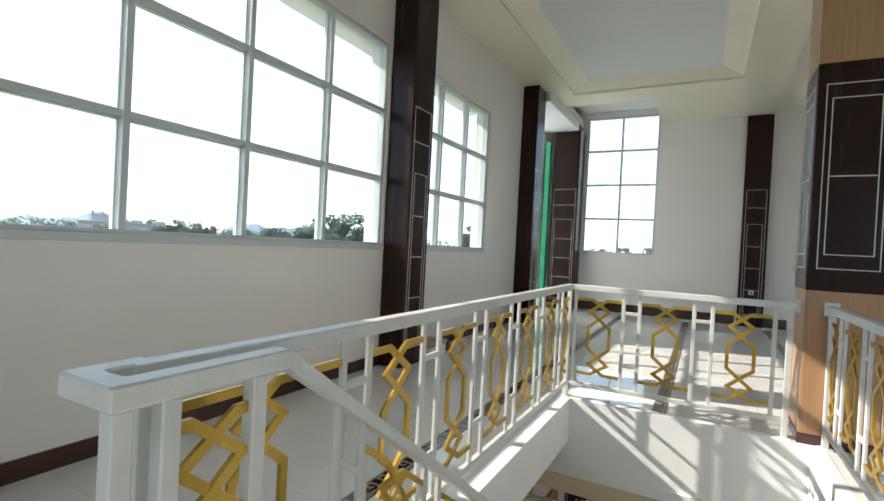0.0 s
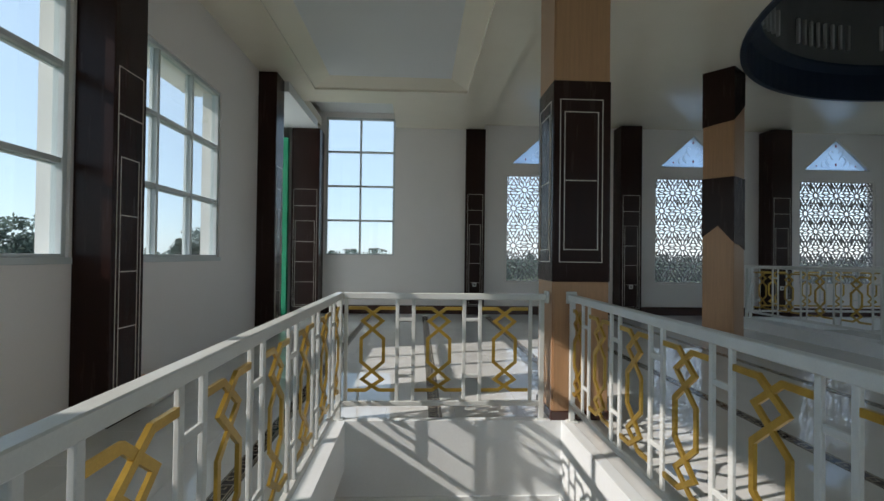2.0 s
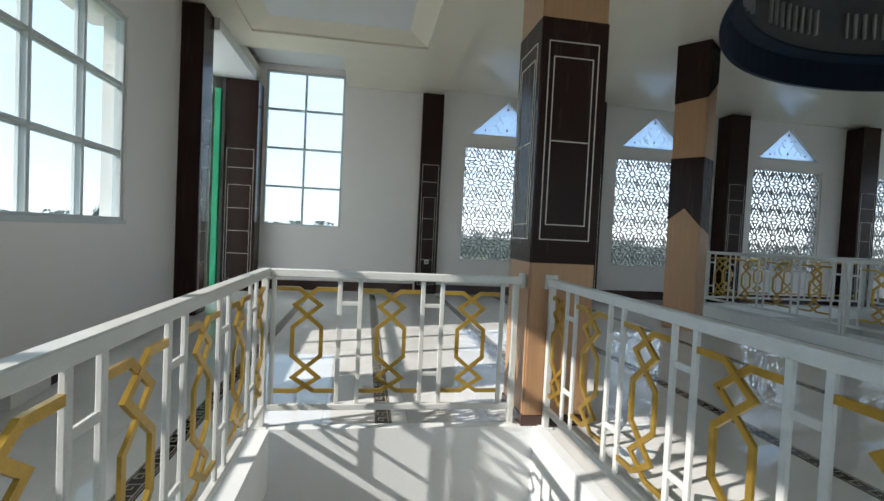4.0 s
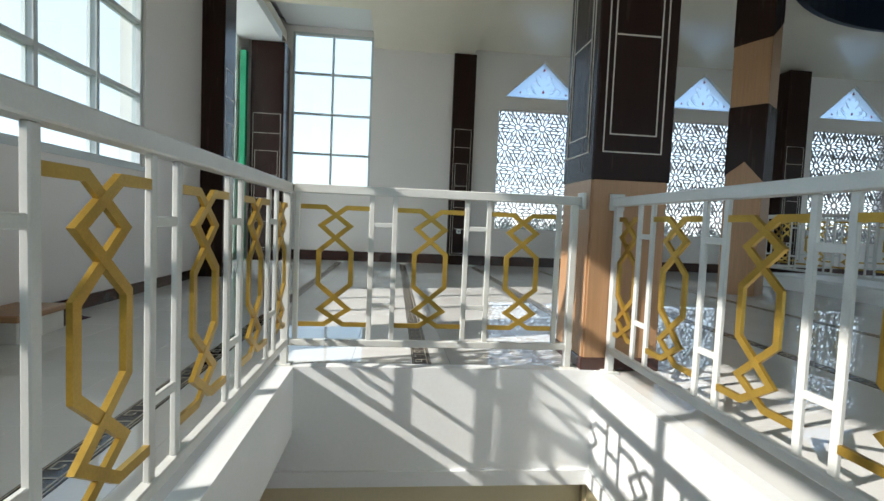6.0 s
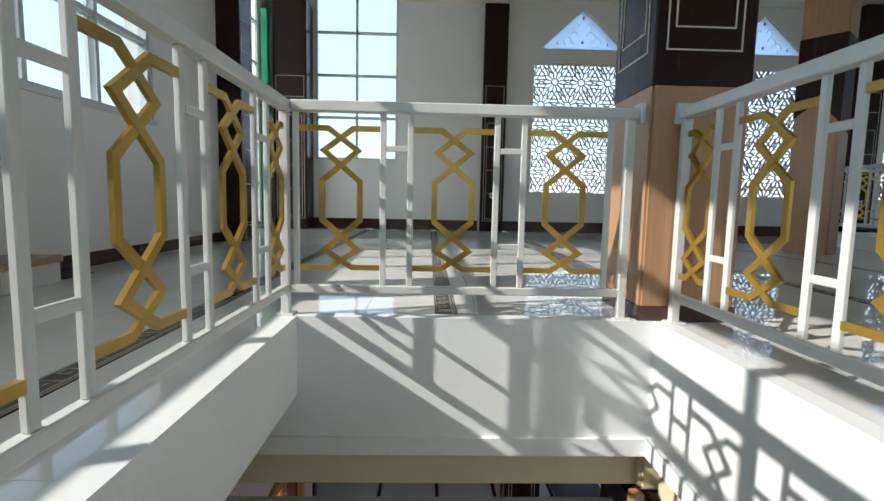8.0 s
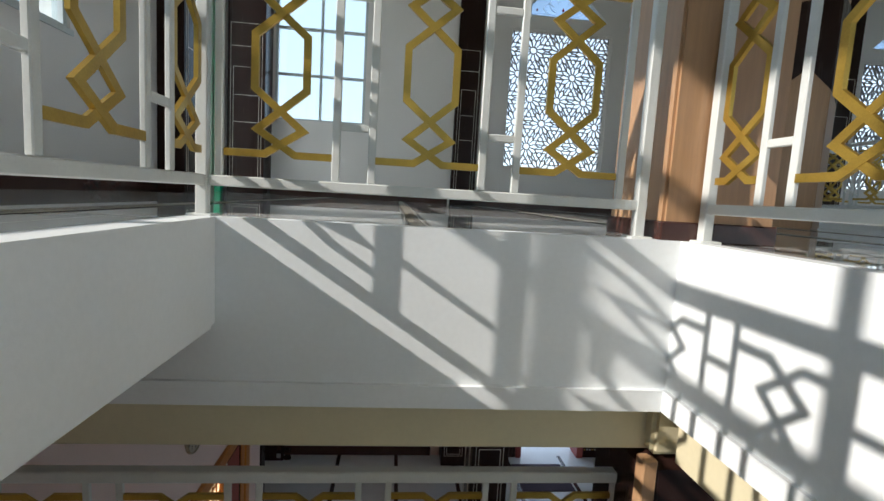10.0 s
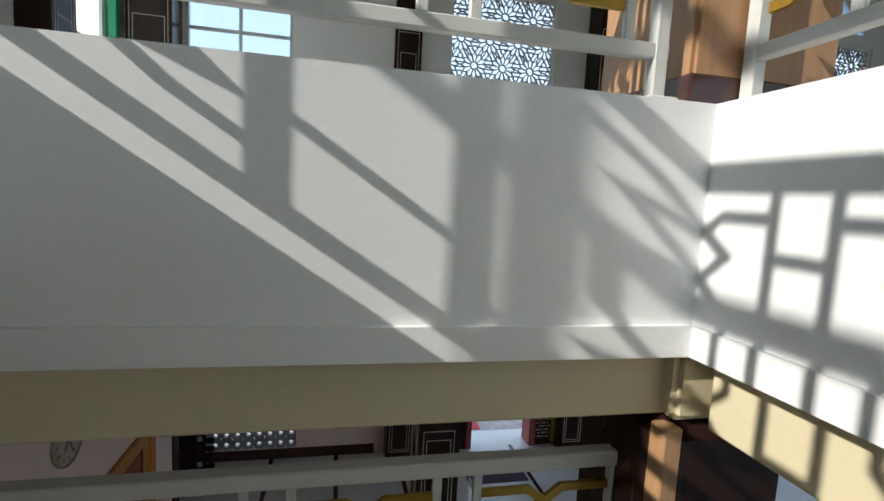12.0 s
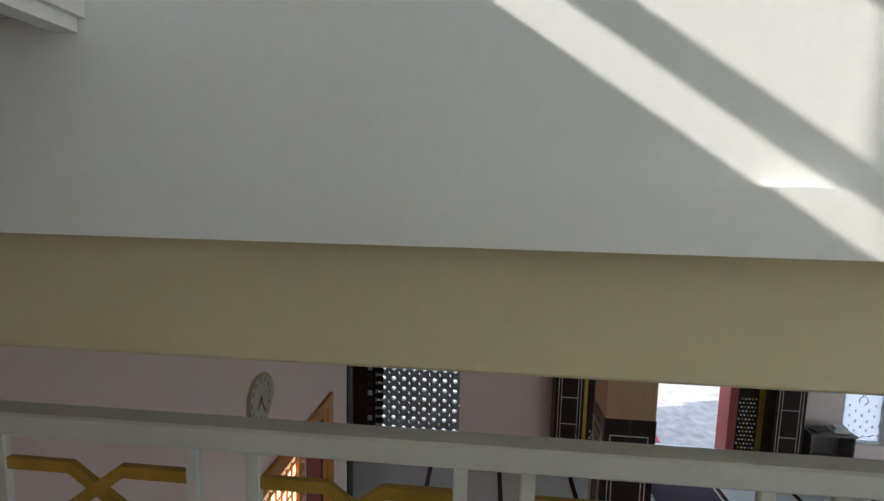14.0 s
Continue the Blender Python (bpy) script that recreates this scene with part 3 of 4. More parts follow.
def far_column(m):
    """Column under the dome: oak with peaked dark bands."""
    c = thing("column", "square oak laminate column with peaked dark bands", "column", "hall columns", m)
    part("shaft", soften(boxes((-0.24, 0.24, -0.24, 0.24, 0, TOP)), 0.012, 2), OAK, c, "oak laminate shaft")

    def band(lows, highs):
        bm = bmesh.new()
        q = 0.246
        cs = [(-q, -q), (0, -q), (q, -q), (q, 0), (q, q), (0, q), (-q, q), (-q, 0)]
        a = [bm.verts.new((x, y, lows[i % len(lows)])) for i, (x, y) in enumerate(cs)]
        b = [bm.verts.new((x, y, highs[i % len(highs)])) for i, (x, y) in enumerate(cs)]
        for i in range(8):
            j = (i + 1) % 8
            bm.faces.new((a[i], a[j], b[j], b[i]))
        bm.faces.new(a)
        bm.faces.new(b)
        return bm
    part("dark_band", band(LOWER_EDGE, [BAND_TOP] * 8), DARK, c, "dark brown band with a pointed lower edge")
    part("upper_band", band(UPPER_EDGE, [TOP - 0.003] * 8), DARK, c, "dark brown band with a slanted lower edge")
    return c


col_b = far_column(pose(4.80, 8.89, 0, 0, 0, 38))

# baseboards
structure("baseboard", boxes((WX, WX + 0.015, SOUTH, 4.85, 0.0, 0.115), (WX, WX + 0.015, 5.31, 9.06, 0.0, 0.115),
          (-2.6, 0.74, FY - 0.015, FY, 0.0, 0.20), *[(1.24 + 3.62 * k, min(EAST, 0.74 + 3.62 * (k + 1)), FY - 0.015, FY, 0.0, 0.20) for k in range(5)]), BASE,
          "dark brown tile baseboard", "baseboard")


# ---- railings ----
def ornament(half):
    """Two crossing strands of gold bar, centred on u=0."""
    bm = bmesh.new()
    for s, y in ((-1, 0.0), (1, 0.0035)):
        # the strand swings over the middle line twice
        pts = [(half, .922), (.06, .922), (-.082, .816), (.092, .668), (.092, .478), (-.082, .332), (.055, .243), (half, .243)]
        strip(bm, [(s * u, z) for u, z in pts], 0.027, -0.008 + y * 0.5, 0.008 - y * 0.5)
    return bm


def railing(name, length, pairs, label, m, start_post=True, end_post=True, first=0.02, last=None, flanges=(), slope=0.0, lead=0.03, reach=0.02, half=0.067):
    """Runs along local +x from 0 to length; pairs: centres of the double bars."""
    r = thing(name, label, "railing", "railings", m)
    sh = lambda bm: ([setattr(v.co, "z", v.co.z - slope * v.co.x) for v in bm.verts], bm)[1]
    mk = lambda nm, bm, mt, lb="": part(nm, sh(bm), mt, r, lb)
    w = 0.03
    mk("handrail", soften(boxes((-lead, length, -w, w, 0.998, 1.05)), 0.005), STEEL)
    mk("bottom_rail", soften(boxes((reach, length - 0.005, -0.0175, 0.0175, 0.115, 0.155)), 0.004), STEEL)
    gaps = []
    edges = [first] + [e for c in pairs for e in (c - half - 0.003, c + half + 0.003)] + [last if last is not None else length - 0.02]
    for i in range(0, len(edges), 2):
        gaps.append((edges[i], edges[i + 1]))
    for c in pairs:
        for e in (-half, half):
            mk("upright", soften(boxes((c + e - 0.015, c + e + 0.015, -0.009, 0.009, 0.155, 0.998)), 0.003), STEEL)
        for z in (0.83, 0.36):
            mk("rung", soften(boxes((c - half + 0.015, c + half - 0.015, -0.008, 0.008, z - 0.014, z + 0.014)), 0.003), STEEL)
    if reach < 0:
        mk("upright", soften(boxes((first - 0.03, first, -0.009, 0.009, 0.155, 0.998)), 0.003), STEEL)
    if last is not None:
        mk("upright", soften(boxes((last, last + 0.03, -0.009, 0.009, 0.155, 0.998)), 0.003), STEEL)
    for a, b in gaps:
        if b - a > 0.2:
            bm = ornament((b - a) / 2 - 0.004)
            for v in bm.verts:
                v.co.x += (a + b) / 2
            mk("ornament", bm, GOLD, "gold painted strapwork ornament")
    posts = ([0.0] if start_post else []) + ([length - 0.03] if end_post else [])
    for x in posts:
        mk("post", soften(boxes((x - 0.0205, x + 0.0205, -0.0205, 0.0205, 0.004, 0.998)), 0.004), STEEL)
        mk("base_plate", soften(boxes((x - 0.045, x + 0.045, -0.045, 0.045, 0.0, 0.012)), 0.003), STEEL)
    for x in flanges:
        mk("flange", soften(boxes((x - 0.012, x + 0.012, -0.045, 0.045, 0.975, 1.075)), 0.004), STEEL)
    return r


RL = -0.95
white_rail = "white enamelled steel railing with gold strapwork ornaments"
# along the west edge, from the far corner back towards the stair head
railing("railing", 3.945, [0.335, 0.91, 1.475, 2.03, 2.595, 3.145], white_rail, pose(RL, 5.05, 0, 0, 0, -90.2), first=0.03, end_post=True, half=0.074)
railing("railing", 1.685, [0.51, 1.067], white_rail + ", ending at a column", pose(RL + 0.035, 5.053, 0), start_post=False, first=0.035, last=1.545, flanges=(1.697,), end_post=True, reach=-0.01, lead=0.0)
railing("railing", 3.95, [0.33, 0.885, 1.425, 1.985, 2.55, 3.11], white_rail + ", starting at a column", pose(0.98, 4.975, 0, 0, 0, -90), flanges=(-0.03,), first=0.03)

# stair railing: a short level return, then down along the flight
SLOPE, GOING, RISE = 0.708, 0.257, 0.182
top_return = thing("handrail_return", "white steel handrail turning back to the stair rail", "railing", "railings", pose(-0.846, 1.02, 0))
bm = bmesh.new()
strip(bm, [(-0.136, 0.14), (-0.136, 0.0), (0.0, 0.0), (0.0, 0.42)], 0.06, -1.0505, -0.9975)
for v in bm.verts:
    v.co = Vector((v.co.x, v.co.z, -v.co.y))
part("handrail", soften(bm, 0.005), STEEL, top_return)
for y in (0.0, 0.10, 0.33):
    part("post", soften(boxes((-0.022, 0.022, y - 0.022, y + 0.022, 0.0, 0.998)), 0.004), STEEL, top_return)
o = part("ornament", ornament(0.09), GOLD, top_return, "gold painted strapwork ornament")
o.matrix_basis = pose(0, 0.215, 0, 0, 0, 90)
railing("stair_railing", 2.62, [0.30, 0.88, 1.46, 2.04], "white steel stair railing with gold ornaments following the flight", pose(-0.846, 1.435, 0.0, 0, 0, 90), start_post=False, end_post=True, first=0.03, slope=SLOPE, lead=0.0)

# landing railing
railing("railing", 2.75, [0.558, 1.139, 1.705, 2.285], white_rail + " on the stair landing", pose(0.86, 5.245, -2.16, 0, 0, 180), first=0.02, flanges=(-0.02,))

# ---- stairs ----
stairs = thing("staircase", "granite staircase going down from the hall", "stairs", kind="structure")
for k in range(11):
    z = -RISE * (k + 1)
    part("tread", soften(boxes((XL + 0.02, XR - 0.002, Y0 + GOING * k - 0.02, Y0 + GOING * (k + 1), z - 0.035, z)), 0.006), STAIR, stairs)
    part("riser", boxes((XL + 0.02, XR - 0.002, Y0 + GOING * k, Y0 + GOING * k + 0.02, z, z + RISE - 0.035)), SLAB, stairs)
LZ = -RISE * 11 - 0.14
part("landing", boxes((-2.13, XR - 0.002, Y0 + GOING * 11 - 0.05, 5.28, LZ - 0.16, LZ)), STAIR, stairs)
for k in range(15):
    z = LZ - 0.1835 * (k + 1)
    part("lower_tread", soften(boxes((-2.13, XL - 0.03, 4.2 - GOING * (k + 1), 4.2 - GOING * k, z - 0.14, z)), 0.006), STAIR, stairs)
bm = bmesh.new()
for y0, z0, y1, z1, x0, x1 in ((Y0, -RISE, Y0 + GOING * 11, LZ, XL + 0.02, XR - 0.01),):
    v = [bm.verts.new((x, y, z)) for x in (x0, x1) for y, z in ((y0 + 0.02, z0 - 0.3), (y1, z1 - 0.16), (y1, z1 - 0.03), (y0 + 0.02, z0 - 0.04))]
    bm.faces.new(v[:4])
    bm.faces.new(v[4:])
    for i in range(4):
        bm.faces.new((v[i], v[(i + 1) % 4], v[(i + 1) % 4 + 4], v[i + 4]))
part("waist_slab", bm, SLAB, stairs)
structure("stair_head_wall", boxes((XL - 0.06, XR, Y0 - 0.15, Y0 - 0.001, LOW, -0.40), (XL, XR, Y0 - 0.05, Y0 - 0.001, -0.39, -0.03)), SLAB, "plain white wall under the stair head", "wall")

# ---- ground floor ----
structure("lower_floor", boxes((-3.2, EAST, SOUTH, FY + 0.6, LOW - 0.2, LOW)), TILE, "glossy pale tiled ground floor", "floor")
structure("lower_wall_west", wall_with_holes("x", -2.14, -0.20, SOUTH, 10.73, LOW, -0.41, [(7.95, 8.74, LOW, -3.20)]), PINK, "pale pink painted plaster wall", "wall")
# the last two holes are unseen, added to let in daylight
structure("lower_wall_north", wall_with_holes("y", FY, 0.25, -3.2, EAST, LOW, -0.40,
          [(-2.32, -0.69, -4.89, -2.5), (2.55, 3.80, LOW, -2.6), (5.54, 6.22, -4.55, -2.69), (6.63, 7.36, -4.55, -2.69), (10.0, 13.0, -4.26, -2.4), (14.0, 17.0, -4.26, -2.0)]), PINK,
          "pale plaster wall with a doorway and windows", "wall")
# east and south openings are unseen, added to light the ground floor
structure("lower_wall_east", wall_with_holes("x", EAST, 0.25, SOUTH, FY, LOW, -0.40, [(-6.8, -1.0, LOW, -0.6), (-0.7, 5.3, LOW, -0.6), (5.6, 12.2, LOW, -0.6)]), PINK, "unseen pale plaster wall closing the ground floor", "wall")
structure("lower_wall_south", wall_with_holes("y", SOUTH, -0.25, -3.2, EAST, LOW, -0.40, [(2.9, 8.0, LOW, -0.6), (8.3, 12.9, LOW, -0.6), (13.2, 17.7, LOW, -0.6)]), PINK, "unseen pale plaster wall closing the ground floor", "wall")
structure("lower_wall_side", boxes((-3.4, -3.2, 10.73, FY, LOW, -0.40), (-3.2, -2.34, 10.53, 10.73, LOW, -0.40)), PINK, "unseen pale plaster wall closing the ground floor", "wall")
structure("lower_baseboard", boxes((-3.2, 0.70, FY - 0.02, FY, LOW, LOW + 0.18), (4.4, EAST, FY - 0.02, FY, LOW, LOW + 0.16), (-2.14, -2.12, 6.0, 7.4, LOW, LOW + 0.14)), BASE,
          "dark brown tile baseboard", "baseboard")
square_column(0.465, LOW, -0.40, LOW + 0.10, -2.69, pose(1.085, 9.03, 0), "square lower column with oak top and dark inlaid cladding")
lower_col = thing("column", "dark laminate lower column beside the landing", "column", "hall columns", pose(1.085, 5.262, 0))
part("shaft", soften(boxes((-0.199, 0.22, -0.245, 0.05, -0.915, -0.702)), 0.02, 2), CREAM, lower_col, "cream painted neck")
part("cladding", soften(boxes((-0.235, 0.24, -0.262, 0.24, LOW, -0.916)), 0.05, 1), DARK, lower_col, "dark brown laminate cladding")
part("oak_face", soften(boxes((-0.2385, -0.175, -0.2655, -0.195, LOW, -0.925)), 0.006, 1), OAK, lower_col, "oak laminate corner")
low_pil = pilaster(0.46, 0.40, pose(1.115, FY - 0.40, LOW), "dark brown laminate pilaster with pale inlay lines on the ground floor", 4.70)
copy_thing(low_pil, pose(4.50, FY - 0.40, LOW))
copy_thing(low_pil, pose(8.6, FY - 0.40, LOW))


# ---- outside ----
structure("terrace", boxes((-4, 12, FY + 0.6, FY + 9, LOW - 0.2, LOW - 0.02)), PAVE, "pale stone-paved terrace", "pavement")
ground = structure("ground", boxes((-1500, 1500, -1500, 1500, LOW - 0.6, LOW - 0.3)), GRASS, "flat green land reaching the horizon", "ground")


# ---- plants and far things outside ----
def crown_mesh(rng, rx, rz, clumps, leaves, size):
    vs, fs = [], []
    for c in range(clumps):
        a, b = rng.uniform(0, 2 * math.pi), math.asin(rng.uniform(-0.7, 1.0))
        q = rng.uniform(0.35, 0.95)
        cx, cy, cz = rx * q * math.cos(a) * math.cos(b), rx * q * math.sin(a) * math.cos(b), rz * q * math.sin(b)
        cr = rng.uniform(0.14, 0.32) * rx
        for l in range(leaves):
            d = Vector((rng.gauss(0, 1), rng.gauss(0, 1), rng.gauss(0, 1))).normalized() * cr * rng.uniform(0.5, 1.0)
            p = Vector((cx, cy, cz)) + d
            u = Vector((rng.gauss(0, 1), rng.gauss(0, 1), rng.gauss(0, 1))).normalized()
            v = u.orthogonal().normalized()
            s = size * rng.uniform(0.6, 1.3)
            n = len(vs)
            vs += [p - u * s, p + v * s * 0.6, p + u * s, p - v * s * 0.6]
            fs.append((n, n + 1, n + 2, n + 3))
    me = bpy.data.meshes.new("crown")
    me.from_pydata(vs, [], fs)
    me.materials.append(LEAF)
    return me


def limb(bm, p, q, r0, r1, n=7):
    p, q = Vector(p), Vector(q)
    d = (q - p).normalized()
    u = d.orthogonal().normalized()
    v = d.cross(u)
    ra = [bm.verts.new(p + (u * math.cos(2 * math.pi * k / n) + v * math.sin(2 * math.pi * k / n)) * r0) for k in range(n)]
    rb = [bm.verts.new(q + (u * math.cos(2 * math.pi * k / n) + v * math.sin(2 * math.pi * k / n)) * r1) for k in range(n)]
    for k in range(n):
        bm.faces.new((ra[k], ra[(k + 1) % n], rb[(k + 1) % n], rb[k]))
    bm.faces.new(ra)
    bm.faces.new(rb)


def tree(seed, height, rx, m):
    rng = random.Random(seed)
    t = thing("tree", "broad green leafy tree standing in far fields", "tree", "far trees", m)
    bm = bmesh.new()
    limb(bm, (0, 0, 0), (0.2, 0.1, height * 0.55), height * 0.035, height * 0.02)
    for k in range(6):
        a = rng.uniform(0, 6.28)
        limb(bm, (0.1, 0.05, height * rng.uniform(0.35, 0.5)), (rx * 0.6 * math.cos(a), rx * 0.6 * math.sin(a), height * rng.uniform(0.6, 0.8)), height * 0.014, height * 0.005)
    part("trunk", bm, BARK, t)
    cr = new("crown", crown_mesh(rng, rx, height * 0.40, 90, 110, rx * 0.045))
    cr.parent = t
    cr.location.z = height * 0.62
    return t


GZ = LOW - 0.3
trees = [tree(1, 9.5, 4.8, pose(-150, 45, GZ)), tree(2, 8.0, 3.4, pose(-150, 75, GZ)), tree(3, 10.5, 3.0, pose(-160, 95, GZ))]


def spot(bearing, dist):
    """A place outside, by degrees from +y towards -x and by distance."""
    return (-dist * math.sin(radians(bearing)), dist * math.cos(radians(bearing)))


rng = random.Random(5)
for bearing, dist, which, scale in ((38.9, 66, 0, 1.0), (44.5, 74, 1, 1.0), (42.8, 80, 2, 0.9), (47.5, 88, 1, 1.0), (50.5, 95, 0, 0.75), (52, 84, 1, 0.8), (54.8, 92, 0, 0.8),
                                    (57.0, 100, 2, 0.8), (58.5, 104, 1, 0.9), (60.5, 96, 1, 0.8), (63, 110, 0, 0.7), (29.8, 85, 1, 0.75), (24.4, 62, 2, 0.85), (31.5, 95, 0, 0.6)):
    x, y = spot(bearing, dist)
    copy_thing(trees[which], pose(x, y, GZ, 0, 0, rng.uniform(0, 360)) @ Matrix.Scale(scale * 1.06, 4))


def far_woods(name, b0, b1, d0, d1, count, seed):
    rng = random.Random(seed)
    vs, fs = [], []
    for k in range(count):
        x, y = spot(rng.uniform(b0, b1), rng.uniform(d0, d1))
        h, w = rng.uniform(4.8, 8.6), rng.uniform(2.0, 4.2)
        for l in range(130):
            d = Vector((rng.gauss(0, 1), rng.gauss(0, 1), rng.gauss(0, 1))).normalized()
            p = Vector((x, y, GZ + h * 0.5)) + Vector((d.x * w, d.y * w, d.z * h * 0.5))
            u = Vector((rng.gauss(0, 1), rng.gauss(0, 1), rng.gauss(0, 1))).normalized() * rng.uniform(0.22, 0.5)
            v = u.orthogonal() * 0.7
            n = len(vs)
            vs += [p - u, p + v, p + u, p - v]
            fs.append((n, n + 1, n + 2, n + 3))
    me = bpy.data.meshes.new(name)
    me.from_pydata(vs, [], fs)
    me.materials.append(LEAF)
    return tagged(new(name, me), "distant line of mixed green woodland", "woods", kind="stuff")


far_woods("far_woods", 5, 100, 130, 240, 400, 11)
far_woods("far_woods", -70, 5, 110, 220, 420, 12)


def palm(seed, m, height=9.0):
    rng = random.Random(seed)
    t = thing("palm_tree", "tall coconut palm against the sky", "palm", "far palms", m)
    bm = bmesh.new()
    limb(bm, (0, 0, 0), (0.3, 0, height * 0.5), 0.22, 0.17)
    limb(bm, (0.3, 0, height * 0.5), (0.4, 0.1, height), 0.17, 0.13)
    part("trunk", bm, BARK, t)
    vs, fs = [], []
    for k in range(18):
        a, lift = k * 2.4, rng.uniform(-0.2, 0.9)
        prev = Vector((0.4, 0.1, height))
        for j in range(7):
            s = (j + 1) / 7
            p = Vector((0.4 + 2.6 * s * math.cos(a), 0.1 + 2.6 * s * math.sin(a), height + 2.2 * lift * s - 2.4 * s * s))
            side = Vector((-math.sin(a), math.cos(a), -0.5)) * 0.55 * (1.05 - s)
            side2 = Vector((math.sin(a), -math.cos(a), -0.5)) * 0.55 * (1.05 - s)
            for sd in (side, side2):
                n = len(vs)
                vs += [prev, p, p + sd * 0.9, prev + sd]
                fs.append((n, n + 1, n + 2, n + 3))
            prev = p
    me = bpy.data.meshes.new("fronds")
    me.from_pydata(vs, [], fs)
    me.materials.append(LEAF)
    fr = new("fronds", me)
    fr.parent = t
    return t


palm_a = palm(3, pose(*spot(8.5, 235), GZ), 9.6)
copy_thing(palm_a, pose(*spot(5.6, 205), GZ, 0, 0, 50))
copy_thing(palm_a, pose(*spot(5.0, 200), GZ, 0, 0, 120))
copy_thing(palm_a, pose(*spot(7.6, 230), GZ, 0, 0, 200))

house = thing("far_house", "low pale house with a flat roof beyond the fields", "house", m=pose(*spot(61.5, 118), GZ, 0, 0, 60) @ Matrix.Scale(1.25, 4))
part("wall", boxes((-6, 6, -3, 3, 0, 6.2)), PAVE, house)
part("roof", soften(boxes((-6.2, 6.2, -3.2, 3.2, 6.2, 6.4)), 0.02), PAVE, house)
part("upper_wall", boxes((-4.4, -0.4, -2.5, 2.5, 6.4, 7.5)), PAVE, house)
for x, h in ((-4.2, 0.55), (-2.9, 0.4), (-0.7, 0.5)):
    part("roof_post", boxes((x - 0.15, x + 0.15, -2.4, -2.1, 7.5, 7.5 + h)), PAVE, house)
for x in (1.6, 4.8):
    part("parapet_block", boxes((x - 0.8, x + 0.8, -2.9, -2.4, 6.4, 6.85)), PAVE, house)
for k in range(4):
    part("window", boxes((-4.6 + 2.6 * k, -3.4 + 2.6 * k, -3.05, -2.95, 3.6, 5.0)), BLACK, house)

# low ridge beyond the fields, distance haze put into its blue-grey colour
hv, hf = [], []
for k in range(61):
    bearing = 44 + 0.9 * k
    crest = 16 + 7 * math.sin(k * 0.35) + 4 * math.sin(k * 0.9 + 1) + 2 * math.sin(k * 2.3)
    for d, z in ((640, GZ), (760, GZ + crest), (900, GZ)):
        hv.append((*spot(bearing, d), z))
for k in range(60):
    for j in range(2):
        n = 3 * k + j
        hf.append((n, n + 3, n + 4, n + 1))
hm = bpy.data.meshes.new("distant_hill")
hm.from_pydata(hv, [], hf)
hm.materials.append(HILL)
tagged(new("distant_hill", hm), "low wooded ridge on the horizon, coloured as through haze", "hill", kind="structure")

# ---- void under the dome, with curb and railings ----
structure("void_curb", soften(boxes((VX0 - 0.35, VX0, VY0 - 0.3, VY1 + 0.3, -0.02, 0.2), (VX1, VX1 + 0.35, VY0 - 0.3, VY1 + 0.3, -0.02, 0.2),
          (VX0, VX1, VY0 - 0.3, VY0, -0.02, 0.2), (VX0, VX1, VY1, VY1 + 0.3, -0.02, 0.2)), 0.008), SLAB, "low white curb round the open void", "curb")
structure("void_walls", boxes((VX0 - 0.08, VX0 - 0.001, VY0, VY1, -0.7, -0.021), (VX1 + 0.001, VX1 + 0.08, VY0, VY1, -0.7, -0.021),
          (VX0, VX1, VY0 - 0.08, VY0 - 0.001, -0.7, -0.021), (VX0, VX1, VY1 + 0.001, VY1 + 0.08, -0.7, -0.021)), SLAB, "white painted floor edges round the void", "wall")
rail_v = railing("railing", 2.90, [0.12, 0.785, 1.45, 2.115, 2.78], white_rail + " on a low curb", pose(VX0 - 0.22, VY1 + 0.1, 0.2, 0, 0, -90), first=0.0)
for k in range(3):
    if k:
        copy_thing(rail_v, pose(VX0 - 0.22, VY1 + 0.1 - 2.92 * k, 0.2, 0, 0, -90))
    copy_thing(rail_v, pose(VX1 + 0.22, VY1 + 0.1 - 2.92 * k, 0.2, 0, 0, -90))
rail_s = railing("railing", 3.75, [0.12 + 0.70 * k for k in range(0, 6)], white_rail + " on a low curb", pose(VX0 - 0.1, VY1 + 0.15, 0.2), first=0.0)
copy_thing(rail_s, pose(VX0 - 0.1, VY0 - 0.15, 0.2))

# ---- things by the window wall ----
low_box = thing("low_box", "low white wooden box with a brown top by the window wall", "box", m=pose(-2.79, 5.62, 0.0, 0, 0, 4))
part("body", soften(boxes((-0.15, 0.15, -0.24, 0.24, 0.0, 0.135)), 0.006), WHITEP, low_box)
part("top", soften(boxes((-0.165, 0.165, -0.255, 0.255, 0.135, 0.18)), 0.008), OAK, low_box, "brown wooden top board")
bm = bmesh.new()
rows = []
for i in range(9):
    row = []
    for j in range(7):
        u, v = i / 8 - 0.5, j / 6 - 0.5
        fall = max(0.0, 1 - (2 * u) ** 4) * max(0.0, 1 - (2 * v) ** 4)
        row.append(bm.verts.new((0.22 * u, 0.34 * v, fall * (0.055 + 0.02 * math.sin(9 * u + 5 * v) + 0.012 * math.sin(17 * v - 6 * u)))))
    rows.append(row)
for i in range(8):
    for j in range(6):
        bm.faces.new((rows[i][j], rows[i + 1][j], rows[i + 1][j + 1], rows[i][j + 1]))
rim = [e for e in bm.edges if e.is_boundary]
bmesh.ops.contextual_create(bm, geom=rim)
tagged(part("cloth_bundle", bm, MATP), "crumpled dark cloth lying by the baseboard", "cloth").matrix_basis = pose(-2.80, 6.08, 0.003)

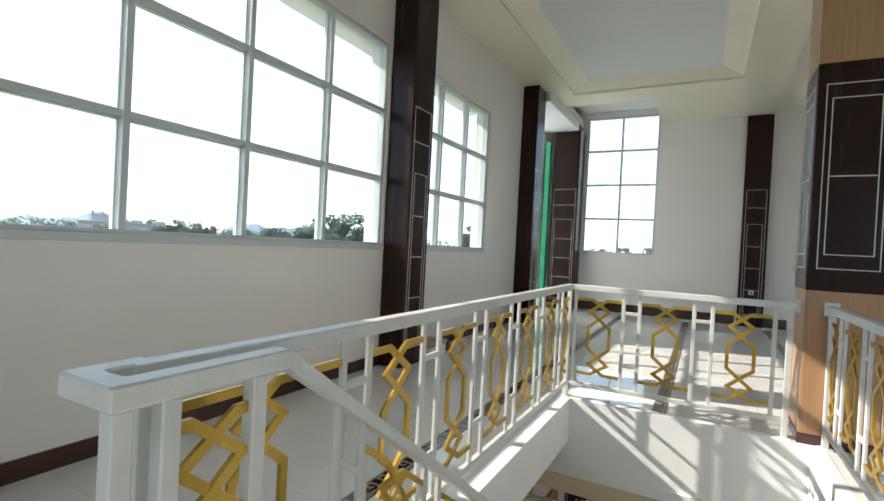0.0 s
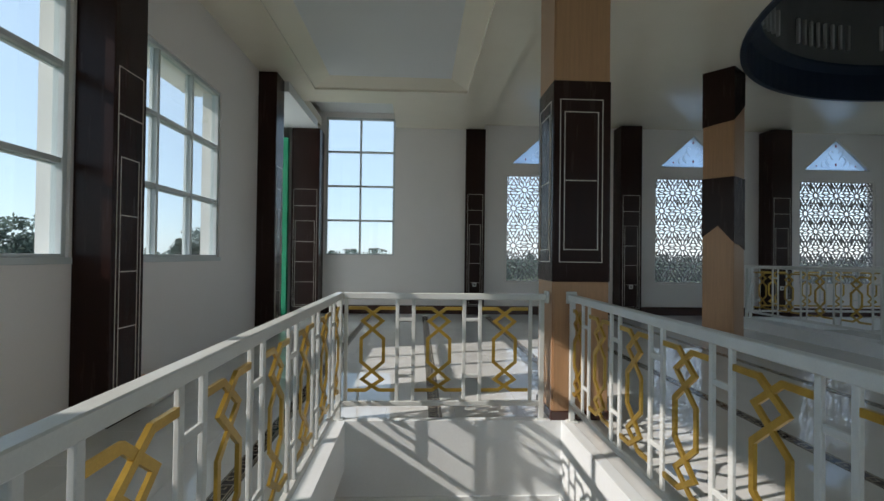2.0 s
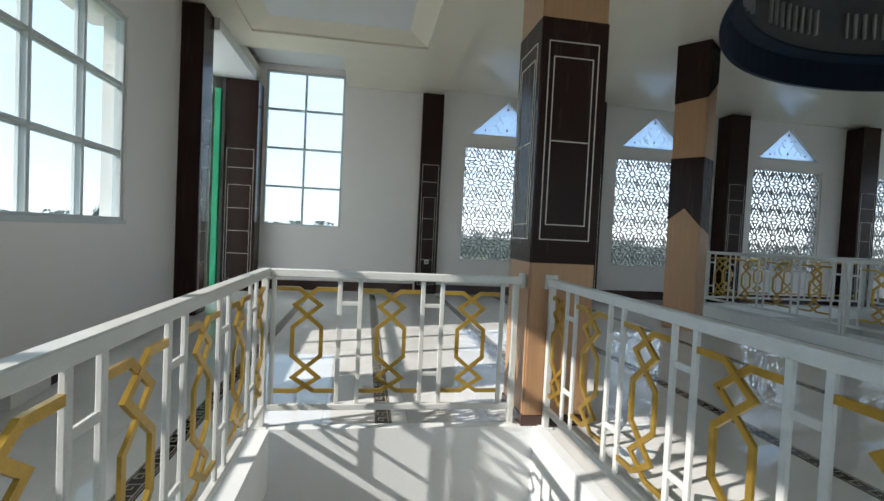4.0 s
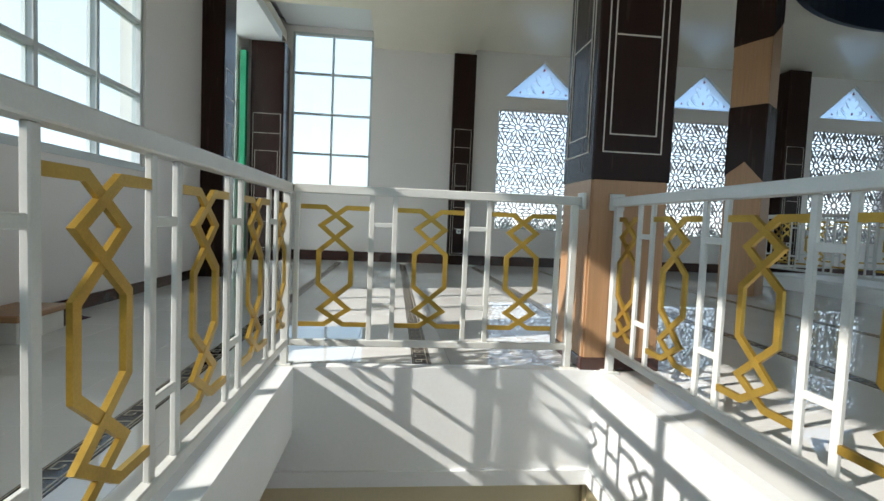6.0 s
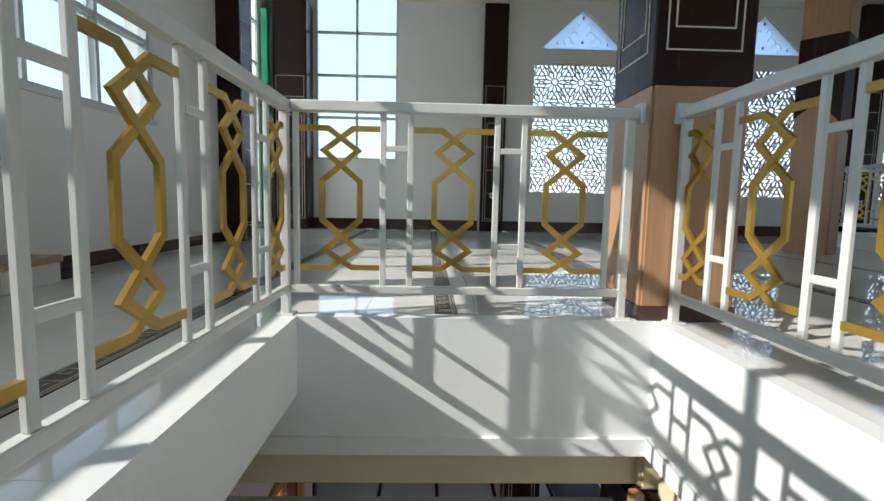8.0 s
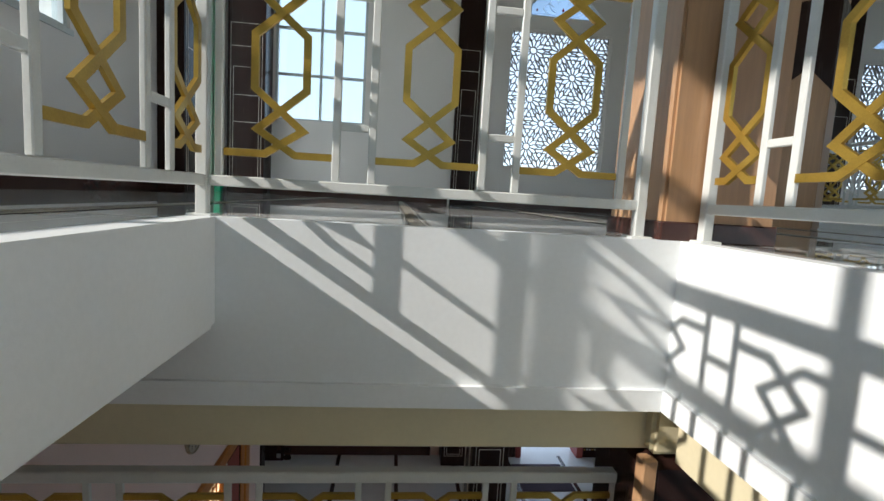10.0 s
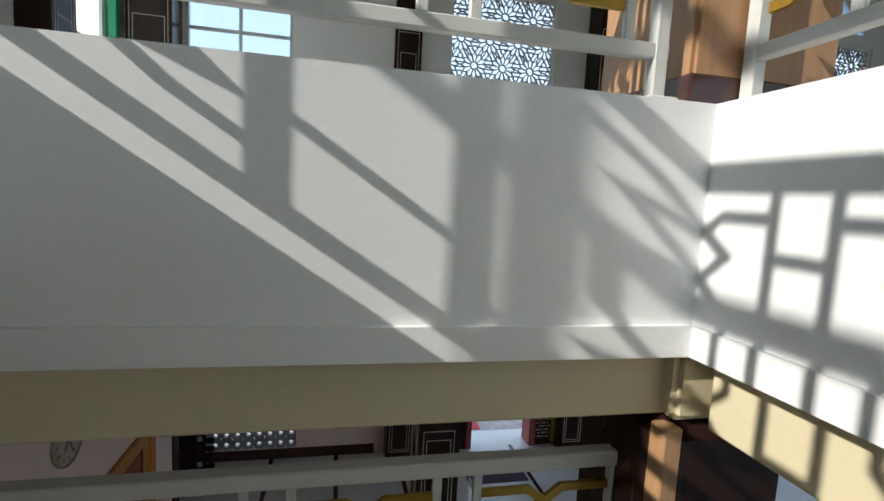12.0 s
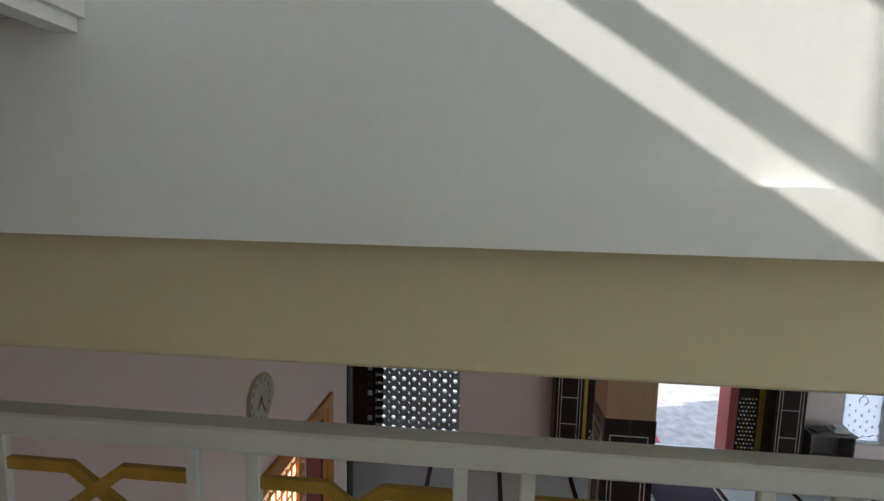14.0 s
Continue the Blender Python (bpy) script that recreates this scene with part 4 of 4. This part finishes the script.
# ---- ground floor things ----
clock = thing("wall_clock", "round brass-rimmed wall clock on the pink wall", "clock", m=pose(-2.138, 7.995, -2.345, 90, 0, 90))
part("rim", lathe(bmesh.new(), [(0.196, 0.0), (0.215, 0.0), (0.219, 0.012), (0.212, 0.03), (0.203, 0.034), (0.196, 0.02)], 40), BRASS, clock, "polished brass rim")
part("dial", lathe(bmesh.new(), [(0.001, 0.018), (0.199, 0.018), (0.199, 0.002), (0.001, 0.002)], 40), DIAL, clock, "cream dial")
for k in range(12):
    a = radians(90 - 30 * (k + 1))
    cu = bpy.data.curves.new("numeral", "FONT")
    cu.body, cu.size, cu.align_x, cu.align_y, cu.extrude = str(k + 1), 0.052, "CENTER", "CENTER", 0.001
    n = new("numeral", cu)
    n.data.materials.append(BLACK)
    n.parent = clock
    n.location = (0.158 * math.cos(a), 0.158 * math.sin(a), 0.0195)
for nm, ang, ln, w in (("hour_hand", 90 - 223, 0.095, 0.018), ("minute_hand", 90 - 155, 0.14, 0.013)):
    hnd = part(nm, soften(boxes((-0.02, ln, -w / 2, w / 2, 0.021, 0.024)), 0.002), BLACK, clock)
    hnd.matrix_basis = Matrix.Rotation(radians(ang), 4, "Z")

door = thing("wooden_door", "orange-stained wooden door frame with red panel and lattice glass", "door", m=pose(-2.14, 0, 0))
part("frame", soften(boxes((0, 0.05, 9.62, 9.79, LOW, -3.03), (0, 0.05, 7.90, 9.62, -3.14, -3.03), (0, 0.05, 7.76, 7.90, LOW, -3.03)), 0.012), ORANGE, door, "stained wooden casing")
part("inner_frame", soften(boxes((0, 0.03, 9.48, 9.618, LOW, -3.142), (0, 0.03, 7.94, 9.48, -3.22, -3.142)), 0.008), ORANGE, door, "stained wooden inner casing")
part("bead", soften(boxes((0, 0.02, 9.44, 9.479, LOW, -3.222), (0, 0.02, 8.90, 9.44, -3.25, -3.222)), 0.004), DARK, door, "dark bead")
part("red_panel", soften(boxes((0.0, 0.014, 8.93, 9.44, LOW, -3.25)), 0.005), RED, door, "dark red panel")
part("white_strip", soften(boxes((0.0, 0.03, 8.88, 8.93, LOW, -3.222)), 0.004), WHITEP, door, "white painted strip")
part("carved_stile", soften(boxes((0.0, 0.04, 8.74, 8.88, LOW, -3.222)), 0.006), ORANGE, door, "carved wooden stile")
for k in range(12):
    o = part("carving", soften(boxes((-0.006, 0.006, -0.036, 0.036, -0.013, 0.013)), 0.004), LINE, door, "pale carved leaf")
    o.matrix_basis = pose(0.042, 8.81, -3.36 - 0.14 * k, 35 if k % 2 else -35, 0, 0)
part("lattice_back", boxes((0.0, 0.012, 7.94, 8.74, LOW, -3.222)), LATTICE, door, "amber sunlit glass panel")
for k in range(7):
    o = part("lattice_bar", boxes((0.014, 0.028, -0.009, 0.009, -0.95, 0.95)), ORANGE, door)
    o.matrix_basis = pose(0, 8.0 + 0.118 * k, -4.2, 0, 0, 0)
for k in range(13):
    part("lattice_bar", boxes((0.014, 0.026, 7.95, 8.73, -3.30 - 0.14 * k, -3.285 - 0.14 * k)), ORANGE, door)
part("pilaster_face", soften(boxes((-0.1, 0.02, 10.50, 10.74, LOW, -0.42)), 0.006), DARK, door, "dark carved end board")

# pierced block window
blocks = thing("block_window", "pierced concrete block window with round holes", "window", m=pose(-2.32, FY + 0.02, -4.89))
n_c, n_r, p = 9, 13, 0.181


def block_mesh():
    bm = bmesh.new()
    h, r = p / 2, 0.040
    outer, inner = [], []
    for k in range(16):
        a = 2 * math.pi * k / 16
        c, s = math.cos(a), math.sin(a)
        q = h / max(abs(c), abs(s)) * (0.87 if k % 4 == 2 else 1.0)
        outer.append((q * c, q * s))
        inner.append((r * c, r * s))
    vo = [[bm.verts.new((x, y, z)) for x, z in ring] for ring in (outer, inner) for y in (0, 0.08)]
    of, ob_, inf, inb = vo
    for k in range(16):
        j = (k + 1) % 16
        bm.faces.new((of[k], of[j], inf[j], inf[k]))
        bm.faces.new((ob_[k], ob_[j], inb[j], inb[k]))
        bm.faces.new((inf[k], inf[j], inb[j], inb[k]))
    return bm


bmesh_block = mesh_of(block_mesh(), "block", SCREEN)
for i in range(n_c):
    for j in range(n_r):
        o = new("block", bmesh_block)
        o.parent = blocks
        o.location = (p / 2 + p * i, 0, p / 2 + p * j)

# doorway with lattice leaf, glass lights
doorway = thing("doorway", "open red wooden doorway with carved lattice leaf", "door", m=pose(0, FY, 0))
part("jamb", soften(boxes((3.74, 3.87, -0.10, 0.27, LOW, -2.6)), 0.006), RED, doorway, "red wooden jamb")
part("leaf", soften(boxes((3.87, 4.20, -0.08, -0.04, LOW, -2.6)), 0.006), DARK, doorway, "dark carved leaf")
for i in range(5):
    for j in range(16):
        c = part("carving", soften(boxes((-0.014, 0.014, -0.012, 0.0, -0.014, 0.014)), 0.004), WHITEP if (i * 2 + j) % 3 else GOLD, doorway)
        c.matrix_basis = pose(3.91 + 0.055 * i + 0.0275 * (j % 2), -0.08, -4.90 + 0.07 * j, 0, 45, 0)
part("gold_post", soften(boxes((4.20, 4.29, -0.12, -0.02, LOW, -2.6)), 0.006), GOLD, doorway, "gold painted post")
part("jamb", soften(boxes((2.45, 2.56, -0.10, 0.05, LOW, -2.6)), 0.006), RED, doorway, "red wooden jamb")
part("leaf", soften(boxes((1.47, 2.44, -0.08, -0.04, LOW, -2.6)), 0.006), DARK, doorway, "dark carved leaf")
part("gold_post", soften(boxes((1.36, 1.46, -0.12, -0.02, LOW, -2.6)), 0.006), GOLD, doorway, "gold painted post")
for i in range(4):
    for j in range(7):
        c = part("carving", soften(boxes((-0.016, 0.016, -0.012, 0.0, -0.016, 0.016)), 0.004), WHITEP, doorway)
        c.matrix_basis = pose(1.54 + 0.06 * i + 0.03 * (j % 2), -0.08, -4.92 + 0.055 * j, 0, 45, 0)
for x0, x1 in ((5.54, 6.22), (6.63, 7.36)):
    g = thing("art_window", "white art-glass window with fine grey scrolls", "window", "art-glass windows", pose(x0, FY + 0.03, -4.55))
    w = x1 - x0
    part("frame", soften(boxes((0, 0.05, 0, 0.08, 0, 1.86), (w - 0.05, w, 0, 0.08, 0, 1.86), (0.05, w - 0.05, 0, 0.08, 0, 0.05), (0.05, w - 0.05, 0, 0.08, 1.81, 1.86)), 0.004), FRAME, g)
    pn = part("art_glass", boxes((0.05, w - 0.05, 0.03, 0.04, 0.05, 1.81)), ARTWHITE, g)
    pn.visible_shadow = False
    bm = bmesh.new()
    for s in (-1, 1):
        strip(bm, [(w / 2 + s * u, z) for u, z in ((0.0, 0.09), (0.06, 0.13), (0.13, 0.11), (0.2, 0.15), (0.27, 0.12), (0.3, 0.2), (0.27, 0.3), (0.3, 0.42), (0.28, 0.6), (0.3, 0.8))], 0.007, 0.012, 0.026)
        strip(bm, [(w / 2 + s * u, z) for u, z in ((0.03, 0.66), (0.07, 0.7), (0.06, 0.76), (0.02, 0.79), (0.0, 0.84))], 0.007, 0.013, 0.026)
        for u, z in ((0.09, 0.2), (0.18, 0.27), (0.09, 0.36), (0.19, 0.45), (0.1, 0.54), (0.2, 0.63)):
            strip(bm, [(w / 2 + s * u, z), (w / 2 + s * u, z + 0.03)], 0.014, 0.014, 0.026)
    for z in (0.26, 0.46):
        strip(bm, [(w / 2, z), (w / 2, z + 0.035)], 0.014, 0.014, 0.026)
    part("scroll", bm, SCREEN, g, "grey scroll lines")

tagged(part("red_carpet", soften(boxes((2.2, 3.0, FY + 0.7, FY + 6.0, LOW - 0.02, LOW - 0.008)), 0.003), REDCARPET), "red carpet runner on the terrace", "carpet")
tagged(part("floor_mat", soften(boxes((2.3, 3.3, 11.2, 12.1, LOW, LOW + 0.012)), 0.004), MATP), "dark purple prayer mat on the pale floor", "mat")
stand = thing("low_stand", "low grey-brown wooden stand with an open shelf", "stand", m=pose(5.15, 12.15, LOW) @ Matrix.Diagonal((1, 1, 1.16, 1)))
part("top", soften(boxes((-0.34, 0.34, -0.17, 0.17, 0.72, 0.75)), 0.006), STANDM, stand)
part("shelf", soften(boxes((-0.30, 0.30, -0.15, 0.15, 0.34, 0.36)), 0.004), STANDM, stand)
part("back_panel", soften(boxes((-0.30, 0.30, 0.15, 0.165, 0.10, 0.72)), 0.004), STANDM, stand)
for x in (-0.31, 0.31):
    part("side_panel", soften(boxes((x - 0.012, x + 0.012, -0.15, 0.165, 0, 0.72)), 0.003), STANDM, stand)
tagged(part("folded_cloth", soften(boxes((0.0, 0.26, -0.1, 0.08, 0, 0.05), (0.03, 0.24, -0.08, 0.06, 0.05, 0.085)), 0.02, 2), WHITEP), "folded pale cloth lying on the stand", "cloth").location = (5.17, 12.15, LOW + 0.8708)
tagged(part("prayer_book", soften(boxes((-0.1, 0.1, -0.07, 0.07, 0, 0.035)), 0.004), BLACK), "dark bound book lying on the stand", "book").matrix_basis = pose(4.97, 12.12, LOW + 0.8708, 0, 0, 20)
carved = thing("carved_screen", "tall dark carved wooden screen with a scalloped edge", "screen", m=pose(-2.12, 12.20, LOW))
part("panel", soften(boxes((-1.0, -0.02, 0, 0.05, 0, 2.62)), 0.006), DARK, carved)
part("scalloped_edge", soften(boxes(*[(-0.02, 0.05 + 0.07 * (k < 12), 0.005, 0.045, 0.15 * k, 0.15 * k + 0.11) for k in range(17)]), 0.018, 2), DARK, carved)
for k in range(17):
    part("carving", soften(boxes((-0.15, -0.07, -0.014, 0.0, 0.06 + 0.15 * k, 0.15 + 0.15 * k)), 0.012), SCREEN if k % 3 == 0 else BASE, carved)

for k in range(7):
    structure("floor_line", boxes((-1.14 + 1.12 * k, -1.07 + 1.12 * k, 6.0, FY - 0.02, LOW, LOW + 0.004)), BASE, "thin dark tile line in the pale floor", "floor")

# ---- floor tiles and border strips ----
def meander_strip(x, y0, y1, w=0.115):
    st = structure("border_strip", boxes((x - w / 2, x + w / 2, y0, y1, -0.018, 0.0025)), STRIP, "dark tile border strip with a meander line", "floor")
    bm = bmesh.new()
    L, t = 0.11, 0.007
    key = [(0.0, 0.8), (0.82, 0.8), (0.82, 0.2), (0.36, 0.2), (0.36, 0.5), (0.58, 0.5)]
    for k in range(int((y1 - y0) / L)):
        yb = y0 + k * L
        for (a0, b0), (a1, b1) in zip(key, key[1:]):
            xa, xb = sorted((x - w / 2 + b0 * w, x - w / 2 + b1 * w))
            ya, yb2 = sorted((yb + a0 * L, yb + a1 * L))
            bx(bm, xa - t / 2, xb + t / 2, ya - t / 2, yb2 + t / 2, 0.002, 0.0042)
        bx(bm, x - w / 2 + 0.8 * w - t / 2, x - w / 2 + 0.8 * w + t / 2, yb + 0.82 * L, yb + L, 0.002, 0.0042)
    for s in (-1, 1):
        bx(bm, x + s * (w / 2 - 0.008) - 0.002, x + s * (w / 2 - 0.008) + 0.002, y0, y1, 0.002, 0.0042)
    m = part("meander_line", bm, MEANDER, st, "pale meander line")
    return st


STRIPS = (-1.40, -0.145, 1.27, 2.55, 4.05)
meander_strip(STRIPS[0], -3.0, FY - 0.5)
meander_strip(STRIPS[1], Y1 + 0.09, FY - 0.5)
meander_strip(STRIPS[2], Y1 + 0.55, FY - 0.5)
meander_strip(STRIPS[3], 0.86, FY - 0.02)
meander_strip(STRIPS[4], 0.86, FY - 0.02)

tile_cache = {}
floor_tiles = structure("floor_tiles", boxes((WX + 0.02, -0.3, -6.5, -6.4, -0.019, -0.0185)), TILE, "glossy pale grey polished floor tiles", "floor")
far_vs, far_fs = [], []


def tile(x0, x1, y0, y1, near):
    if x1 - x0 < 0.02 or y1 - y0 < 0.02:
        return
    g = 0.0006
    key = (round(x1 - x0, 3), round(y1 - y0, 3))
    if near:
        if key not in tile_cache:
            w, h = key[0] / 2 - g, key[1] / 2 - g
            e = 0.0008
            bm = bmesh.new()
            v = [bm.verts.new((sx * (w - i), sy * (h - i), z)) for i, z in ((0, -0.018), (0, -e), (e, 0)) for sx, sy in ((-1, -1), (1, -1), (1, 1), (-1, 1))]
            bm.faces.new(v[8:12])
            for r in (0, 4):
                for k in range(4):
                    bm.faces.new((v[r + k], v[r + (k + 1) % 4], v[r + 4 + (k + 1) % 4], v[r + 4 + k]))
            tile_cache[key] = mesh_of(bm, "tile", TILE)
        o = new("tile", tile_cache[key])
        o.parent = floor_tiles
        o.location = ((x0 + x1) / 2, (y0 + y1) / 2, 0)
    else:
        n = len(far_vs)
        far_vs.extend([(x0 + g, y0 + g, 0), (x1 - g, y0 + g, 0), (x1 - g, y1 - g, 0), (x0 + g, y1 - g, 0)])
        far_fs.append((n, n + 1, n + 2, n + 3))


S = 0.6


def tile_field(x0, x1, y0, y1, cuts=()):
    xs = sorted({x0, x1, *[x for x in (WX + S * k for k in range(60)) if x0 < x < x1], *[c + s for c in cuts for s in (-0.0575, 0.0575) if x0 < c + s < x1]})
    ys = sorted({y0, y1, *[y for y in (S * k - 7.2 for k in range(60)) if y0 < y < y1]})
    for a, b in zip(xs, xs[1:]):
        if any(abs((a + b) / 2 - c) < 0.05 for c in cuts):
            continue
        for c, d in zip(ys, ys[1:]):
            tile(a, b, c, d, b <= 2.2 and c > 0.2 and d < 11.0)


tile_field(WX, XL - 0.106, 0.85, Y1 + 0.081, STRIPS[:1])
tile_field(WX, EAST, SOUTH, 0.85)
tile_field(XR + 0.081, VX0 - 0.35, 0.85, Y1 + 0.081, STRIPS[3:])
tile_field(WX, VX0 - 0.35, Y1 + 0.081, FY, STRIPS)
tile_field(-3.36, WX, 9.50, FY)
tile_field(VX0 - 0.35, VX1 + 0.35, VY1 + 0.3, FY)
tile_field(VX0 - 0.35, VX1 + 0.35, 0.85, VY0 - 0.3)
tile_field(VX1 + 0.35, EAST, 0.85, FY)
me = bpy.data.meshes.new("far_tiles")
me.from_pydata(far_vs, [], far_fs)
me.materials.append(TILE)
ft = new("far_tiles", me)
ft.parent = floor_tiles
tagged(ft, kind="stuff")
